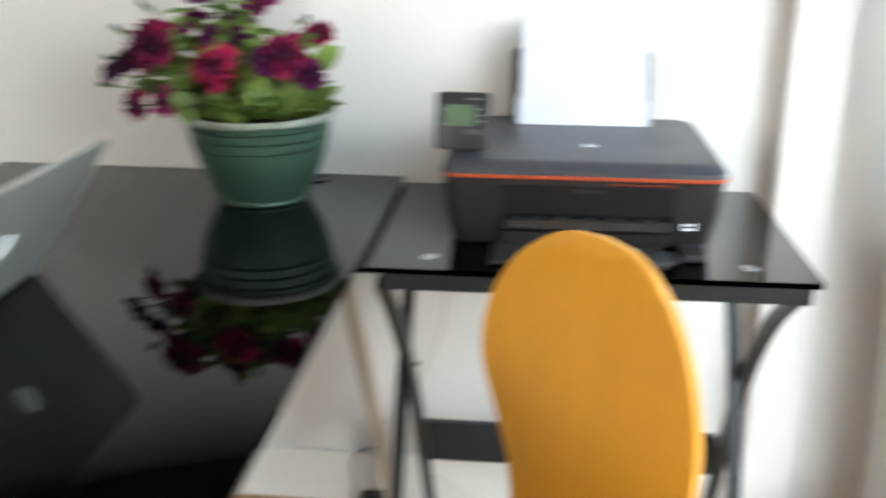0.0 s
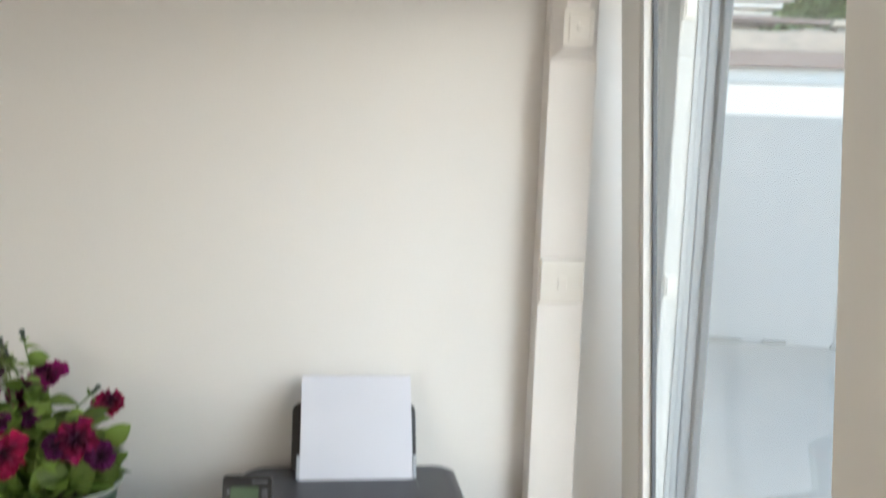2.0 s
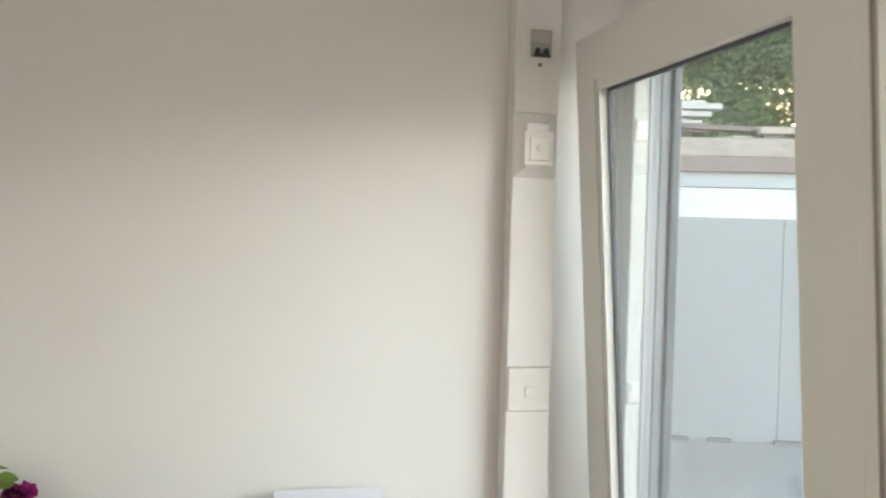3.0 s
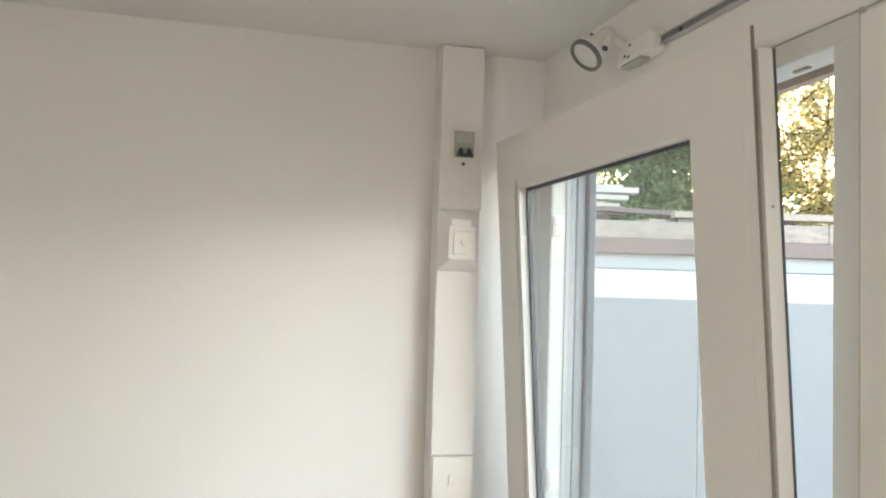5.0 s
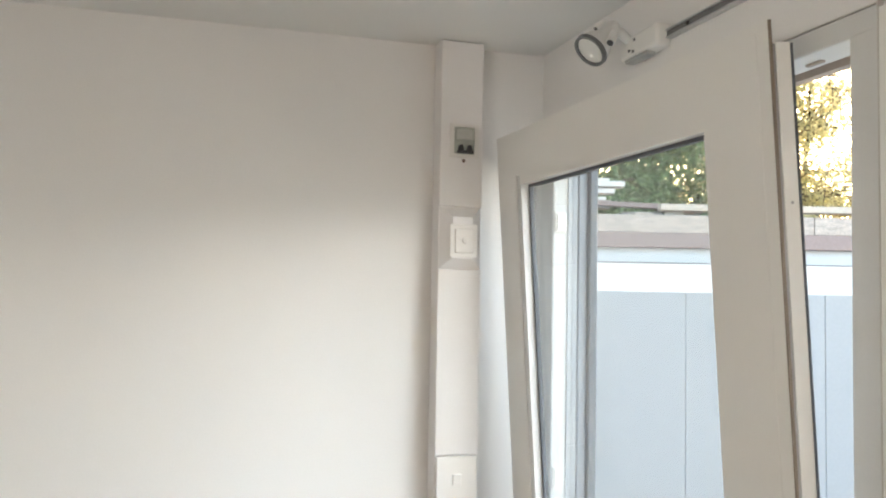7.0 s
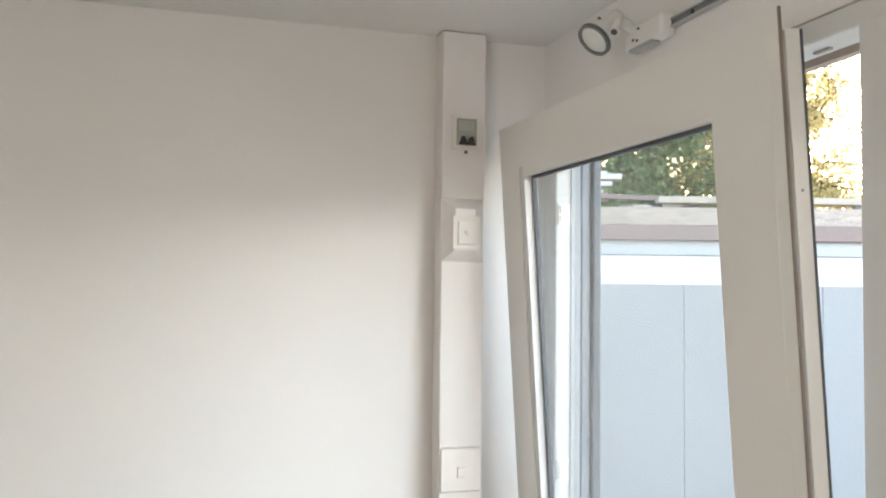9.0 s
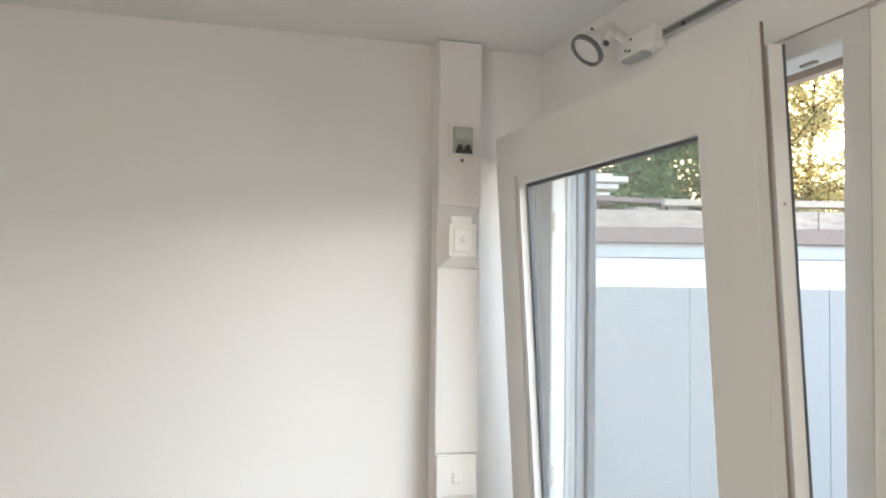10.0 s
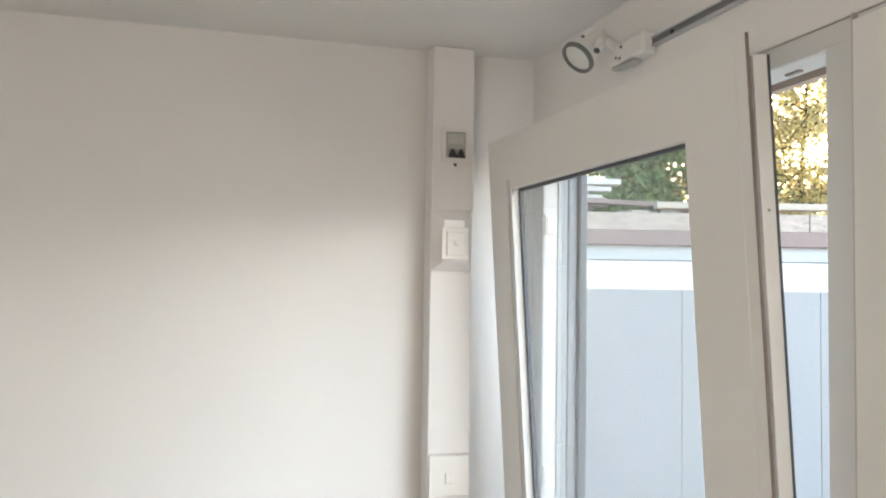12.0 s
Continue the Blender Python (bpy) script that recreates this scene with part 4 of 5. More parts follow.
part("eraser", tube([pb + pd * 0.011, pb + pd * 0.0130, pb + pd * 0.0142], 0.0046, 12), PINK, pencil)
pen = thing("pen", CUP + Vector((-0.02, 0, 0.002)), "dark blue pen standing in the cup", "pen")
na, nb = CUP + Vector((-0.012, 0.004, 0.004)), CUP + Vector((-0.041, 0.013, 0.150))
part("barrel", tube([na, nb], 0.0048, 12), PENBLUE, pen, "", True)
part("clip", tube([nb + Vector((0.006, -0.002, -0.004)), nb + Vector((0.003, -0.004, -0.045))], 0.0012, 6), CHROME, pen)
card = thing("paper_slip", CUP + Vector((-0.01, 0.01, 0.002)), "folded slip of white paper in the cup", "paper")
bm = bmesh.new()
lower = [bm.verts.new(CUP + Vector(p)) for p in ((-0.030, -0.010, 0.003), (0.004, -0.030, 0.003))]
upper = [bm.verts.new(CUP + Vector(p)) for p in ((-0.033, 0.016, 0.080), (0.004, 0.020, 0.086), (0.000, -0.010, 0.083))]
bm.faces.new((lower[0], lower[1], upper[2]))
bm.faces.new((lower[0], upper[2], upper[0]))
bm.faces.new((upper[0], upper[2], upper[1]))
bmesh.ops.solidify(bm, geom=bm.faces[:], thickness=0.0004)
part("sheet", bm, PAPER, card)

# ---- flower pot and petunia ----
PC = Vector((-0.242, -0.194, 0.750))
pot = thing("flower_pot", PC, "green plastic flower pot standing on the black desk", "flower pot")


def banded(r, z):
    """A dark groove cut into the pot's side."""
    return [(r, z - 0.0022), (r - 0.0042, z - 0.0004), (r + 0.0012, z + 0.0022)]


part("body", lathe([(0.074, 0.004), (0.0805, 0.014), (0.0855, 0.024), (0.0935, 0.038), (0.1015, 0.055), (0.1075, 0.070), (0.1118, 0.085)] + banded(0.1145, 0.0985) + banded(0.1178, 0.1155) + banded(0.1208, 0.1325) + [(0.1245, 0.146), (0.120, 0.146), (0.102, 0.075), (0.068, 0.014), (0.0, 0.012)], PC, 72), POTGREEN, pot, "", True)
part("rim", lathe([(0.122, 0.143), (0.1275, 0.143), (0.1315, 0.147), (0.1322, 0.152), (0.130, 0.156), (0.124, 0.155), (0.1205, 0.150), (0.122, 0.143)], PC, 72), RIMGREEN, pot, "pale dusty green rim", True)
part("foot_ring", lathe([(0.064, 0.0004), (0.077, 0.0004), (0.0805, 0.004), (0.0790, 0.008), (0.064, 0.008), (0.064, 0.0004)], PC, 64), POTGREEN, pot, "green foot ring", True)
part("soil", lathe([(0.0, 0.138), (0.05, 0.141), (0.116, 0.132)], PC, 40), SOIL, pot)

plant = thing("petunia", PC + Vector((0, 0, 0.135)), "bushy petunia with crimson and purple double blooms", "plant")


def bloom_mesh(name, seed, size):
    """A double bloom: five notched outer lobes round a crowded ruff of crumpled petals."""
    rng = random.Random(seed)
    bm = bmesh.new()
    n = 60
    for layer, (r, lift, waves, crumple) in enumerate(((1.0, -0.15, 3, 0.16), (0.95, 0.10, 4, 0.20), (0.80, 0.34, 5, 0.24), (0.62, 0.52, 4, 0.26), (0.45, 0.66, 3, 0.26), (0.25, 0.74, 3, 0.20))):
        ph, p2 = rng.random() * 6, rng.random() * 6
        tip_x, tip_y = rng.uniform(-0.20, 0.20), rng.uniform(-0.20, 0.20)
        rows_b = []
        for q in range(6):
            s = (q + 0.1) / 5.1
            row = []
            for k in range(n):
                a = 2 * math.pi * k / n
                notch = 1 - 0.34 * s * (0.5 + 0.5 * math.cos(waves * a + ph)) ** 4
                rip = crumple * s ** 1.5 * (math.sin(waves * 2 * a + p2) + 0.6 * math.sin((waves * 3 + 2) * a + ph))
                twist = 0.10 * s * math.sin(waves * 2 * a + ph + 1.3)
                rad = r * s * notch * (1 + 0.06 * math.sin(11 * a + p2)) * (1 - 0.25 * s * max(0, rip))
                z = lift * s ** 0.5 + 0.30 * (s - 0.55 * s * s) + rip
                row.append(bm.verts.new((size * (rad * math.cos(a + twist) + tip_x * s), size * (rad * math.sin(a + twist) + tip_y * s), size * z * 0.75)))
            rows_b.append(row)
        for a_, b_ in zip(rows_b, rows_b[1:]):
            for k in range(n):
                bm.faces.new((a_[k], a_[(k + 1) % n], b_[(k + 1) % n], b_[k]))
    me = bpy.data.meshes.new(name)
    bm.to_mesh(me)
    bm.free()
    for p in me.polygons:
        p.use_smooth = True
    return me


def leaf_mesh(name, length, width, fold, curl):
    """A blunt oval leaf, folded along its midrib and curling over."""
    bm = bmesh.new()
    rows_l = []
    for k in range(9):
        s = k / 8
        w = width * (math.sin(math.pi * min(1, s ** 0.85 * 0.96 + 0.04)) ** 0.55 if k < 8 else 0.06)
        rows_l.append([bm.verts.new((c * w / 2, length * s, fold * abs(c) * w - curl * length * s * s + 0.03 * width * math.sin(7 * s + 2 * c))) for c in (-1, -0.5, 0, 0.5, 1)])
    for a, b in zip(rows_l, rows_l[1:]):
        for k in range(4):
            bm.faces.new((a[k], a[k + 1], b[k + 1], b[k]))
    me = bpy.data.meshes.new(name)
    bm.to_mesh(me)
    bm.free()
    me.materials.append(LEAF)
    for p in me.polygons:
        p.use_smooth = True
    return me


def place(name, me, parent, loc, quat, scale):
    if name == "leaf":
        # no leaf grows through a bloom
        tip = Vector(loc) + quat @ Vector((0, 0.03 * scale, 0))
        for p, r in open_blooms:
            for q in (Vector(loc), tip):
                if abs(q.x - p.x) < r * 0.6 and abs(q.z - p.z) < r * 0.6 and p.y - 0.05 < q.y < p.y + r * 0.6:
                    return None
    ob = new(name, me)
    ob.parent = parent
    ob.location = Vector(loc) - parent.location
    ob.rotation_mode = "QUATERNION"
    ob.rotation_quaternion = quat
    ob.scale = (scale, scale, scale)
    return ob


rng = random.Random(7)
open_blooms = []
BLOOMS = [(-0.385, -0.290, 1.022, 0.039, 0), (-0.276, -0.310, 0.992, 0.033, 0), (-0.166, -0.295, 1.012, 0.031, 0), (-0.144, -0.130, 1.028, 0.027, 0), (-0.446, -0.230, 0.914, 0.027, 0), (-0.372, -0.280, 0.929, 0.027, 1), (-0.352, -0.150, 1.098, 0.027, 2), (-0.362, -0.155, 1.050, 0.027, 1), (-0.266, -0.100, 1.072, 0.033, 1), (-0.300, -0.115, 1.040, 0.033, 1), (-0.286, -0.290, 1.041, 0.017, 2), (-0.198, -0.300, 1.006, 0.020, 2), (-0.128, -0.285, 0.979, 0.023, 2), (-0.452, -0.235, 0.990, 0.023, 2), (-0.490, -0.220, 0.968, 0.016, 2), (-0.253, -0.245, 1.036, 0.016, 2)]
shapes = {c: [bloom_mesh("bloom", 11 + 5 * c + k, 1.0) for k in range(4)] for c in range(3)}
for c, pm in enumerate((CRIMSON, MAGENTA, PURPLE)):
    for me in shapes[c]:
        me.materials.append(pm)
heads = []
open_blooms += [(Vector(b[:3]), b[3]) for b in BLOOMS]
for n, (x, y, z, size, c) in enumerate(BLOOMS):
    p = Vector((x, y, z))
    out = (p - (PC + Vector((0, 0.03, 0.12)))).normalized()
    face = (out + Vector((0.10 + rng.uniform(-0.55, 0.55), -0.85, 0.12 + rng.uniform(-0.4, 0.5)))).normalized()
    q = face.to_track_quat("Z", "Y") @ Euler((0, 0, rng.random() * 6)).to_quaternion()
    place("bloom", shapes[c][n % 4], plant, p - face * size * 0.3, q, size * 1.15)
    foot = PC + Vector((rng.uniform(-0.05, 0.05), rng.uniform(-0.04, 0.04), 0.135))
    mid = foot.lerp(p, 0.55) + Vector((rng.uniform(-0.01, 0.01), rng.uniform(-0.01, 0.01), 0.012))
    heads.append((foot, mid, p - face * size * 0.3))
    part("stem", tube(smooth_line([foot, mid, p - face * size * 0.3], 5), 0.0017, 5), STEM, plant, "", True)
buds = [(-0.300, -0.110, 1.134), (-0.325, -0.150, 1.129), (-0.312, -0.155, 1.112), (-0.332, -0.145, 1.108), (-0.180, -0.130, 1.040), (-0.172, -0.125, 1.022), (-0.452, -0.225, 1.030), (-0.403, -0.225, 1.068), (-0.478, -0.210, 0.985), (-0.482, -0.225, 0.945)]
bud_me = bpy.data.meshes.new("bud")
bb = lathe([(0.0, 0.0), (0.0035, 0.002), (0.0045, 0.007), (0.0035, 0.014), (0.006, 0.021), (0.004, 0.024), (0.0, 0.023)], (0, 0, 0), 10)
bb.to_mesh(bud_me)
bb.free()
bud_me.materials.append(BUDGREEN)
leaf_kinds = [leaf_mesh("leaf", 0.042, 0.031, 0.14, 0.20), leaf_mesh("leaf", 0.034, 0.023, 0.18, 0.10), leaf_mesh("leaf", 0.054, 0.042, 0.08, 0.28), leaf_mesh("leaf", 0.022, 0.010, 0.3, 0.05)]
for x, y, z in buds:
    p = Vector((x, y, z))
    foot = PC + Vector((rng.uniform(-0.05, 0.05), rng.uniform(-0.03, 0.03), 0.135))
    mid = foot.lerp(p, 0.6) + Vector((rng.uniform(-0.012, 0.012), 0, 0.01))
    part("stem", tube(smooth_line([foot, mid, p], 5), 0.0015, 5), STEM, plant, "", True)
    heads.append((foot, mid, p))
    d = (p - mid).normalized()
    place("bud", bud_me, plant, p, d.to_track_quat("Z", "Y"), 1.0)
    for k in range(4):
        a = k * 1.6
        dd = (d + 0.9 * Vector((math.cos(a), math.sin(a), 0))).normalized()
        place("leaf", leaf_kinds[3], plant, p - d * 0.002, dd.to_track_quat("Y", "Z"), 0.7)
# pale upright sprig at the top of the bush
pale_leaf = leaf_mesh("leaf", 0.026, 0.014, 0.2, 0.10)
pale_leaf.materials.clear()
pale_leaf.materials.append(PALELEAF)
for k in range(12):
    s = k / 11
    p = Vector((-0.320 - 0.003 * s, -0.152, 1.066 + 0.062 * s))
    a = 2.4 * k
    place("young_leaf", pale_leaf, plant, p, Vector((math.cos(a), math.sin(a) - 0.3, 0.9)).normalized().to_track_quat("Y", "Z"), 1.05 - 0.35 * s)
# leaves along the stems
for foot, mid, tip in heads:
    airy = tip.x > -0.19 or tip.x < -0.44
    for k in range(5 if airy else 10):
        s = 0.20 + (0.30 * k / 4 if airy else 0.74 * k / 9)
        p = foot.lerp(mid, s * 2) if s < 0.5 else mid.lerp(tip, s * 2 - 1)
        a = rng.random() * 6.28
        d = Vector((math.cos(a), math.sin(a) - 0.15, rng.uniform(-0.15, 0.75))).normalized()
        kind = rng.choice((0, 0, 2, 1)) if s > 0.5 else rng.choice((0, 2, 2, 1))
        place("leaf", leaf_kinds[kind], plant, p, d.to_track_quat("Y", "Z") @ Euler((0, rng.uniform(-0.6, 0.6), 0)).to_quaternion(), rng.uniform(0.75, 1.15))
# skirt of larger leaves over the rim
for k in range(130):
    a = rng.random() * 6.28 if k % 3 else rng.uniform(3.4, 5.9)
    r = rng.uniform(0.03, 0.108)
    p = PC + Vector((r * math.cos(a), r * math.sin(a), 0.148 + rng.uniform(0, 0.060) * (1 - r / 0.16)))
    d = Vector((math.cos(a + rng.uniform(-0.6, 0.6)), math.sin(a + rng.uniform(-0.6, 0.6)), rng.uniform(0.3, 1.3))).normalized()
    place("leaf", leaf_kinds[rng.choice((0, 2, 2, 1))], plant, p, d.to_track_quat("Y", "Z") @ Euler((0, rng.uniform(-0.5, 0.5), 0)).to_quaternion(), rng.uniform(0.85, 1.2))
# broad leaves standing in the light at the front of the bush
for x, y, z, lean, size in ((-0.318, -0.292, 0.902, -0.35, 1.05), (-0.285, -0.288, 0.906, 0.25, 1.10), (-0.262, -0.290, 0.908, -0.5, 1.0), (-0.222, -0.285, 0.912, 0.2, 1.1), (-0.190, -0.285, 0.930, -0.6, 1.1), (-0.172, -0.275, 0.915, 0.45, 1.1), (-0.142, -0.255, 0.912, 0.7, 1.0), (-0.352, -0.26, 1.000, -0.3, 1.0), (-0.128, -0.235, 0.985, 1.0, 0.9), (-0.330, -0.27, 0.955, -0.8, 1.0), (-0.250, -0.28, 0.955, 0.5, 0.95), (-0.375, -0.25, 0.960, 0.6, 0.9), (-0.205, -0.27, 0.950, -0.2, 1.0)):
    up = Vector((lean, -0.35, 0.9)).normalized()
    side = up.cross(Vector((rng.uniform(-0.5, 0.5), -0.75, 0.6))).normalized()
    blade = Matrix((side, up, side.cross(up))).transposed()
    place("leaf", leaf_kinds[2], plant, (x, y, z), blade.to_quaternion(), size)
# inner foliage of the bush
for k in range(220):
    v = Vector((rng.gauss(0, 1), rng.gauss(0, 1), rng.gauss(0, 1))).normalized() * rng.random() ** 0.4
    p = Vector((-0.292, -0.195, 0.970)) + Vector((v.x * 0.125, v.y * 0.09, v.z * 0.085))
    d = Vector((v.x + rng.uniform(-0.5, 0.5), v.y - 0.3 + rng.uniform(-0.5, 0.5), rng.uniform(0.0, 1.0))).normalized()
    place("leaf", leaf_kinds[rng.choice((0, 0, 1, 2))], plant, p, d.to_track_quat("Y", "Z") @ Euler((0, rng.uniform(-0.7, 0.7), 0)).to_quaternion(), rng.uniform(0.75, 1.1))

# ---- cables ----
def cable(name, pts, r, material, label):
    ob = thing(name, (pts[0][0], pts[0][1], 0.0), label, "cable")
    part("cord", tube(smooth_line(pts, 8), r, 8), material, ob, "", True)
    return ob


cable("cable", [(0.072, -0.02, 0.70), (0.068, -0.02, 0.532), (0.055, -0.02, 0.429), (0.017, -0.02, 0.320), (-0.023, -0.02, 0.233), (-0.040, -0.02, 0.154), (-0.046, -0.02, 0.06), (-0.03, -0.03, 0.004)], 0.0022, CABLEW, "white cable hanging from the printer table to the floor")
cable("cable", [(-0.130, -0.025, 0.004), (-0.136, -0.025, 0.09), (-0.128, -0.025, 0.128), (-0.092, -0.028, 0.145), (-0.058, -0.03, 0.116), (-0.048, -0.035, 0.05), (-0.05, -0.04, 0.004)], 0.0013, BLACKPL, "thin black cable looped against the skirting")
cable("cable", [(0.03, -0.03, 0.09), (0.060, -0.03, 0.083), (0.100, -0.03, 0.055), (0.150, -0.035, 0.014), (0.22, -0.05, 0.004), (0.50, -0.06, 0.004), (0.60, -0.04, 0.06), (0.655, -0.03, 0.13)], 0.0022, CABLEW, "white cable lying along the skirting")
cable("cable", [(-0.160, -0.064, 0.755), (-0.166, -0.070, 0.756), (-0.174, -0.085, 0.754), (-0.186, -0.080, 0.753), (-0.21, -0.05, 0.753), (-0.25, -0.03, 0.753)], 0.0026, BLACKPL, "short black lead lying on the desk behind the pot")
plug = thing("power_adapter", (-0.085, -0.04, 0), "small black power adapter on the floor", "adapter")
part("body", box(-0.115, -0.055, -0.062, -0.028, 0.0005, 0.045, 0.005), BLACKPL, plug)
part("lead_collar", box(-0.056, -0.048, -0.050, -0.040, 0.018, 0.028, 0.002), BLACKPL, plug)

# ---- yard: shed, planks, trees, garden chair ----
shed = thing("shed", SHED.translation, "low shed with grey-blue panels under a white band across the yard", "shed")
part("backing", box(-8, 9, 0.03, 3.0, 0, 1.92, m=SHED), surface("joint_grey", (0.52, 0.49, 0.46), 0.7), shed)
for k in range(-6, 7):
    x0 = 0.33 + 1.22 * k
    part("panel", box(x0 + 0.002, x0 + 1.218, 0.0, 0.032, 0.01 + 0.012 * math.sin(k * 2.3), 1.925, 0.003, m=SHED), SHEDWALL, shed)
part("upper_wall", box(-8, 9, 0.004, 3.0, 1.92, 2.19, m=SHED), SHEDWHITE, shed)
part("soffit_board", box(-8, 9, 0.0, 0.05, 2.19, 2.315, 0.001, m=SHED), surface("pale_grey_soffit", (0.60, 0.60, 0.62), 0.7, vary=0.04, scale=1.5, fine=40), shed, "pale grey board under the fascia")
part("shadow_gap", box(-8, 9, -0.001, 0.03, 2.179, 2.1895, m=SHED), surface("gap_grey", (0.22, 0.21, 0.21), 0.8), shed, "thin dark joint under the pale board")
part("fascia", box(-8.1, 9.1, -0.10, 3.0, 2.315, 2.445, 0.006, m=SHED), BROWN, shed)
for x0, x1 in ((-8.1, -3.3), (-3.295, 1.43), (1.436, 5.2), (5.205, 9.1)):
    part("roof_beam", box(x0, x1, -0.07, 0.04, 2.447, 2.605, 0.006, m=SHED), TIMBER, shed)
rs = random.Random(4)
for k in range(20):
    y0 = 0.06 + 0.14 * k
    part("roof_board", box(-8.1, 9.1, y0, y0 + 0.135, 2.45, 2.475 + rs.uniform(0, 0.012), 0.0, m=SHED), GREYBOARD, shed)
part("debris", boxes(*[(x, x + rs.uniform(0.1, 0.4), -0.06, rs.uniform(-0.02, -0.005), 0, rs.uniform(0.015, 0.05)) for x in [-3 + 0.55 * k for k in range(14)]], m=SHED), GREYBOARD, shed, "old planks along the foot of the wall")


def board(x0, x1, y0, z0, th, wd, mat, tiltz=0.0, label="", lift=0.0):
    c = Matrix.Translation(((x0 + x1) / 2, y0, z0 + th / 2)) @ Matrix.Rotation(radians(tiltz), 4, "Z") @ Matrix.Rotation(radians(lift), 4, "Y")
    hx = (x1 - x0) / 2
    ob = thing("plank", (SHED @ c).translation - Vector((0, 0, th / 2)), label or "weathered plank lying on the shed roof", "plank", "planks on the shed roof")
    part("board", box(-hx, hx, -wd / 2, wd / 2, -th / 2, th / 2, 0.003, 1, m=SHED @ c), mat, ob)


for x1, y0, z0, th, turn in ((-0.30, 0.56, 2.792, 0.030, -0.5), (-0.42, 0.60, 2.824, 0.026, 1.2), (-0.22, 0.55, 2.853, 0.045, -1.0), (-0.38, 0.62, 2.900, 0.024, 2.0), (-0.12, 0.57, 2.926, 0.052, 0.6), (-0.26, 0.63, 2.980, 0.026, -1.6), (-0.55, 0.60, 3.008, 0.038, 1.0)):
    board(-2.3, x1, y0, z0, th, 0.16, WHITEPAINT, turn, "white painted plank stacked on the shed roof")
board(-1.2, 1.25, 0.30, 2.70, 0.045, 0.10, BROWN, -0.5, "rusty brown board sloping across the shed roof", 2.3)
board(-1.9, -0.26, 0.50, 2.710, 0.078, 0.14, TIMBER, 0.5)
board(-1.7, -0.40, 0.52, 2.487, 0.223, 0.14, GREYBOARD, 0.3)
board(-0.30, 0.16, 0.56, 2.487, 0.150, 0.20, GREYBOARD, 4.0, "dark weathered offcut lying on the shed roof")
board(-0.18, 0.55, 0.34, 2.640, 0.035, 0.09, GREYBOARD, -3.0, "", -1.5)
board(-0.32, 0.62, 0.42, 2.486, 0.08, 0.10, GREYBOARD, -1.5)
board(0.12, 2.6, 0.14, 2.660, 0.060, 0.14, WHITEBOARD, 0.4, "white painted plank lying along the roof edge")
board(-1.0, 0.30, 0.85, 2.49, 0.180, 0.05, GREYBOARD, 2.5, "", 1.2)
board(-0.15, 0.02, 0.0, 2.607, 0.020, 0.10, WHITEBOARD, 14)
board(0.16, 0.34, 0.16, 2.486, 0.174, 0.10, GREYBOARD, 3)
board(1.9, 2.2, 0.16, 2.486, 0.174, 0.10, GREYBOARD, -3)
board(2.0, 3.8, 0.36, 2.48, 0.07, 0.10, GREYBOARD, -2)


def tree(x, y, height, spread, seed, density, first, leafage=None, small=1.0, slim=1.0, loose=1.0):
    """A tapered trunk with limbs and twigs, and a crown of small hanging leaves in clumps."""
    rt = random.Random(seed)
    ob = thing("tree", (x, y, GZ), "tall leafy tree behind the shed against the low sun", "tree", "trees behind the shed")
    wood = bmesh.new()
    b = Vector((x, y, GZ - 0.1))
    spine = [b + Vector((0.18 * math.sin(k * 0.9 + seed), 0.15 * math.cos(k * 0.7 + seed), height * k / 8)) for k in range(9)]
    r0 = 0.02 * height * slim
    for k in range(8):
        tube([spine[k], spine[k + 1]], r0 * (1 - k / 8.6), 9, wood)
    tips = []
    for k in range(30):
        s = rt.uniform(first, 0.98)
        i = min(7, int(s * 8))
        o = spine[i].lerp(spine[i + 1], s * 8 - i)
        a = rt.random() * 6.28
        reach = spread * (1.15 - 0.75 * s) * rt.uniform(0.6, 1.1)
        e = o + Vector((math.cos(a) * reach, math.sin(a) * reach, reach * rt.uniform(0.15, 0.6)))
        m1 = o.lerp(e, 0.5) + Vector((0, 0, 0.18 * reach))
        line = smooth_line([o, m1, e], 4)
        tube(line, 0.035 * (1.2 - s) * slim, 5, wood)
        for w in range(9):
            p = line[rt.randrange(3, len(line))]
            q = p + Vector((rt.gauss(0, 0.4), rt.gauss(0, 0.4), rt.gauss(-0.05, 0.3)))
            tube([p, p.lerp(q, 0.5) + Vector((0, 0, 0.06)), q], 0.008, 3, wood)
            tips.append((p, q))
    part("trunk", wood, BARK, ob, "", True)
    verts, faces = [], []
    for p, q in tips:
        for _ in range(density):
            s = rt.random() ** 0.6
            c = p.lerp(q, s) + loose * Vector((rt.gauss(0, 0.17), rt.gauss(0, 0.17), rt.gauss(-0.12, 0.2)))
            L, W = small * rt.uniform(0.09, 0.16), small * rt.uniform(0.055, 0.10)
            d = Vector((rt.gauss(0, 1), rt.gauss(0, 1), rt.gauss(-0.7, 0.8))).normalized()
            sd = d.cross(Vector((rt.gauss(0, 1), rt.gauss(0, 1), rt.gauss(0, 1)))).normalized()
            i = len(verts)
            verts += [c, c + d * L * 0.45 + sd * W / 2, c + d * L, c + d * L * 0.45 - sd * W / 2]
            faces.append((i, i + 1, i + 2, i + 3))
    me = bpy.data.meshes.new("crown")
    me.from_pydata([v - ob.location for v in verts], [], faces)
    me.materials.append(leafage or TREELEAF)
    cr = new("crown", me)
    cr.parent = ob
    return ob


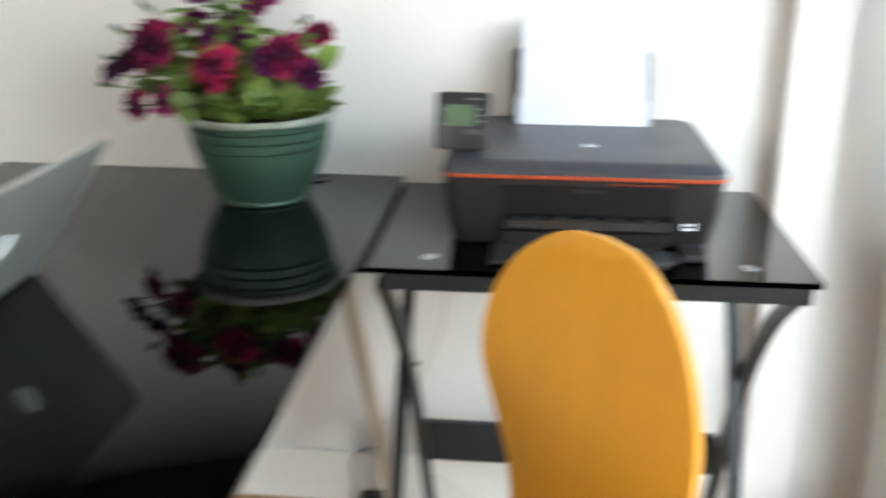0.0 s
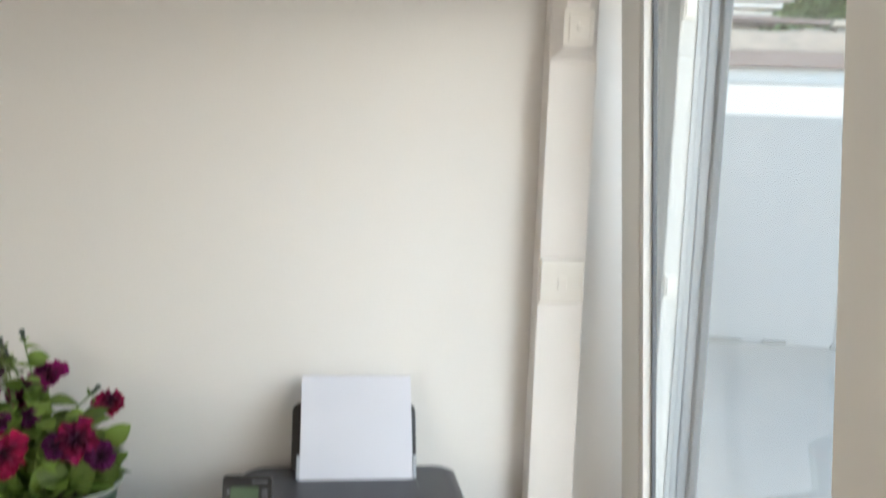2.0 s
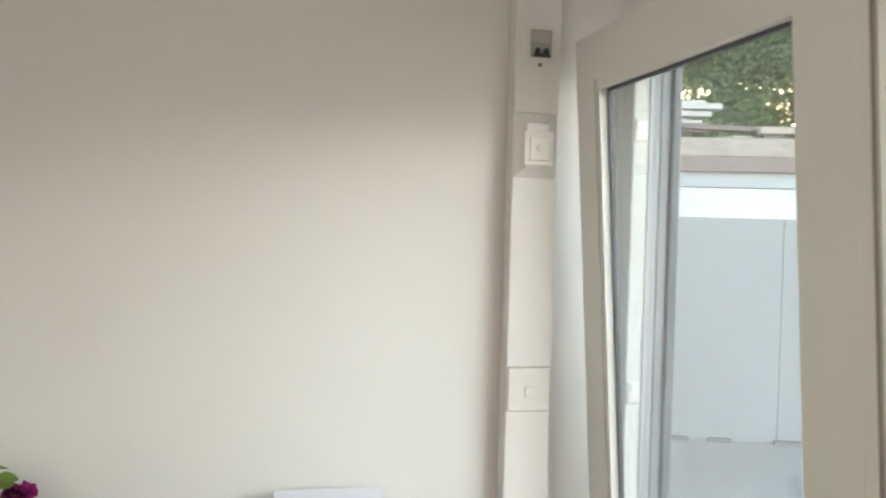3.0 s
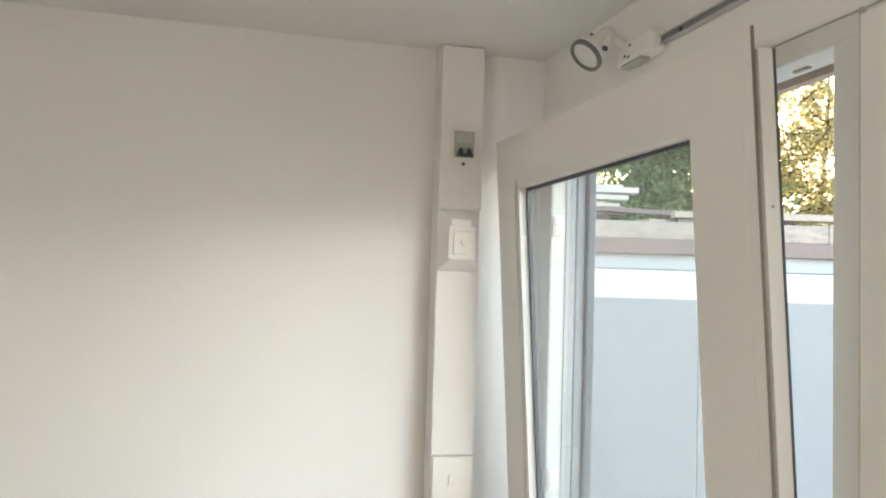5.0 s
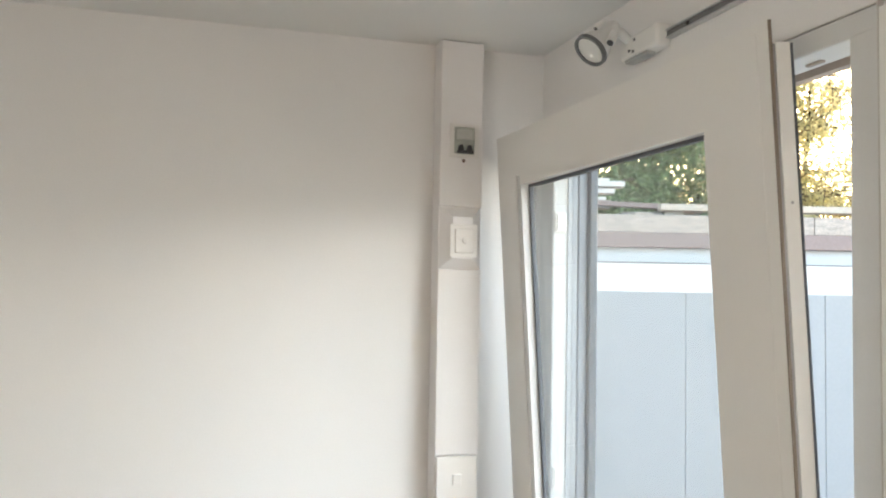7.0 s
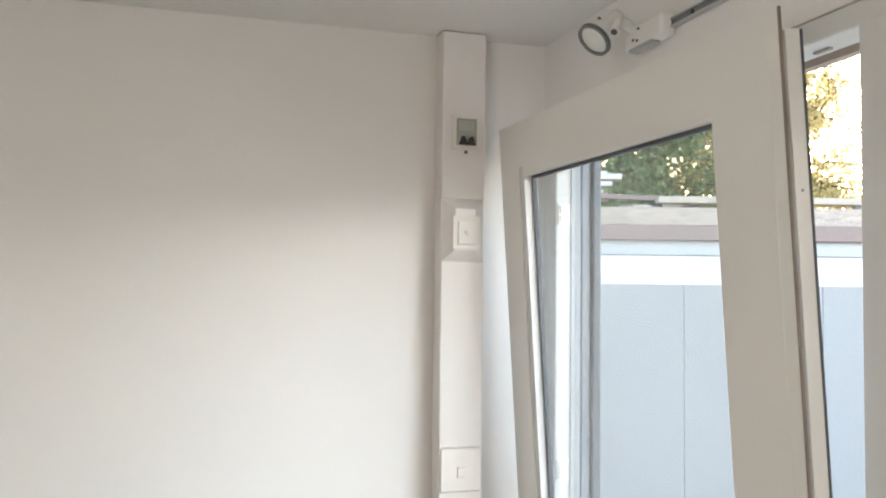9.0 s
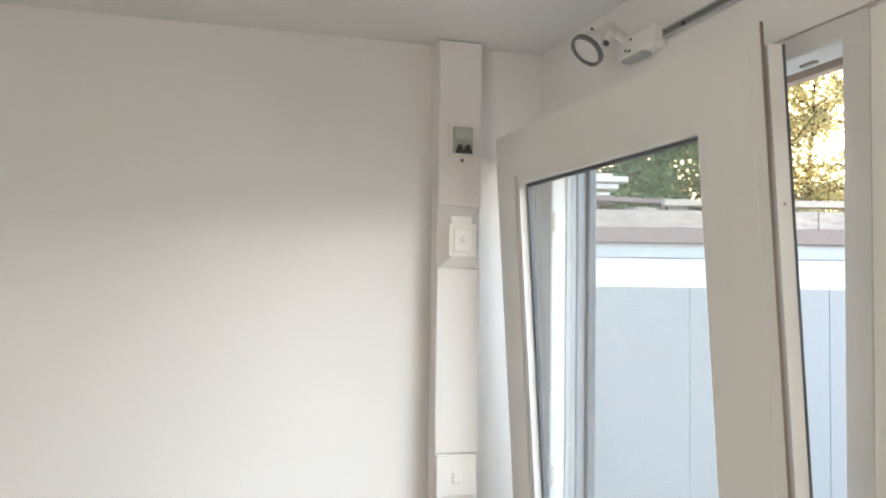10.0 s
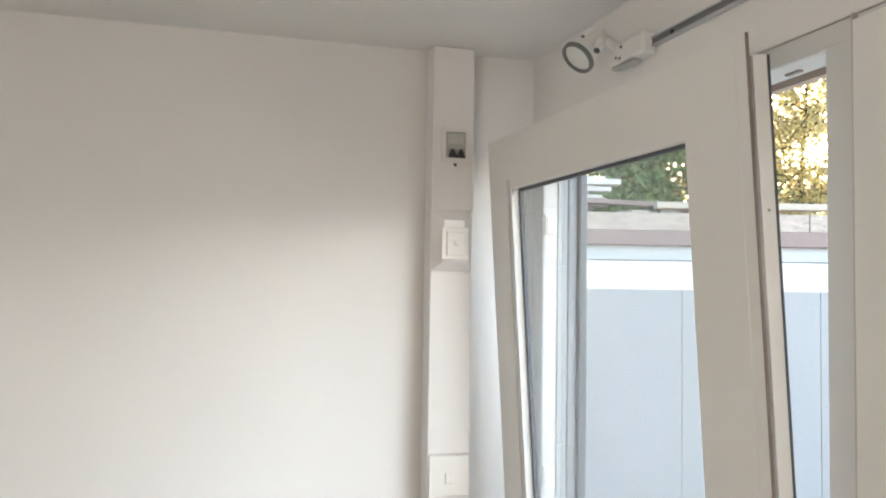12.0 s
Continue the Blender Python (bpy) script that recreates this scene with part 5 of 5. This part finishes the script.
tree(7.2, 14.0, 9.5, 3.4, 3, 165, 0.12, None, 0.85)
tree(9.8, 16.5, 10.0, 3.6, 15, 160, 0.12, None, 0.85)
tree(8.3, 12.3, 8.0, 2.6, 33, 125, 0.14, None, 0.75)
tree(10.9, 13.1, 9.0, 2.7, 8, 44, 0.20, SUNGLOWLEAF, 0.75, 0.6, 0.55)
tree(12.4, 13.6, 8.5, 2.4, 21, 46, 0.20, SUNGLOWLEAF, 0.75, 0.5, 0.55)
tree(10.1, 12.5, 7.5, 1.6, 44, 34, 0.35, SUNGLOWLEAF, 0.62, 0.35, 0.55)
tree(11.3, 12.2, 7.0, 1.5, 52, 34, 0.35, SUNGLOWLEAF, 0.62, 0.35, 0.55)

garden = thing("garden_chair", (1.72, -0.13, GZ), "white resin garden chair with thin curved arms standing outside the door", "garden chair")
GM = Matrix.Translation((1.66, 0.19, GZ)) @ Matrix.Rotation(radians(180), 4, "Z")
part("seat", slab([(x - 0.06, y + 0.40) for x, y in rounded(0.44, 0.42, 0.06)], GM @ Matrix.Translation((0, 0, 0.405)), 0.022, 0.006), RESIN, garden, "", True)
for k in range(5):
    part("back_slat", box(-0.25 + 0.085 * k, -0.19 + 0.085 * k, 0.60, 0.618, 0.42, 0.80, 0.006, m=GM), RESIN, garden)
part("back_rail", box(-0.27, 0.17, 0.597, 0.622, 0.79, 0.835, 0.010, m=GM), RESIN, garden)
for sx, off in ((1, 0.0), (-1, -0.12)):
    arm = [(0.310, -0.160, 0.650), (0.335, -0.075, 0.650), (0.345, 0.0, 0.650), (0.334, 0.060, 0.650), (0.313, 0.122, 0.648), (0.280, 0.20, 0.645), (0.24, 0.40, 0.645), (0.20, 0.60, 0.66)]
    part("arm", tube([GM @ Vector((off + sx * x, y, z)) for x, y, z in smooth_line(arm, 5)], 0.014, 10, None, 0.8), RESIN, garden, "thin curved white arm", True)
    part("arm_post", tube([GM @ Vector((off + sx * 0.255, 0.30, 0.645)), GM @ Vector((off + sx * 0.22, 0.28, 0.41))], 0.014, 10), RESIN, garden, "", True)
    for y in (0.24, 0.56):
        part("leg", tube([GM @ Vector((-0.06 + sx * 0.19, y, 0.41)), GM @ Vector((-0.06 + sx * 0.23, y + (0.05 if y > 0.4 else -0.04), 0.0))], 0.018, 10), RESIN, garden, "", True)
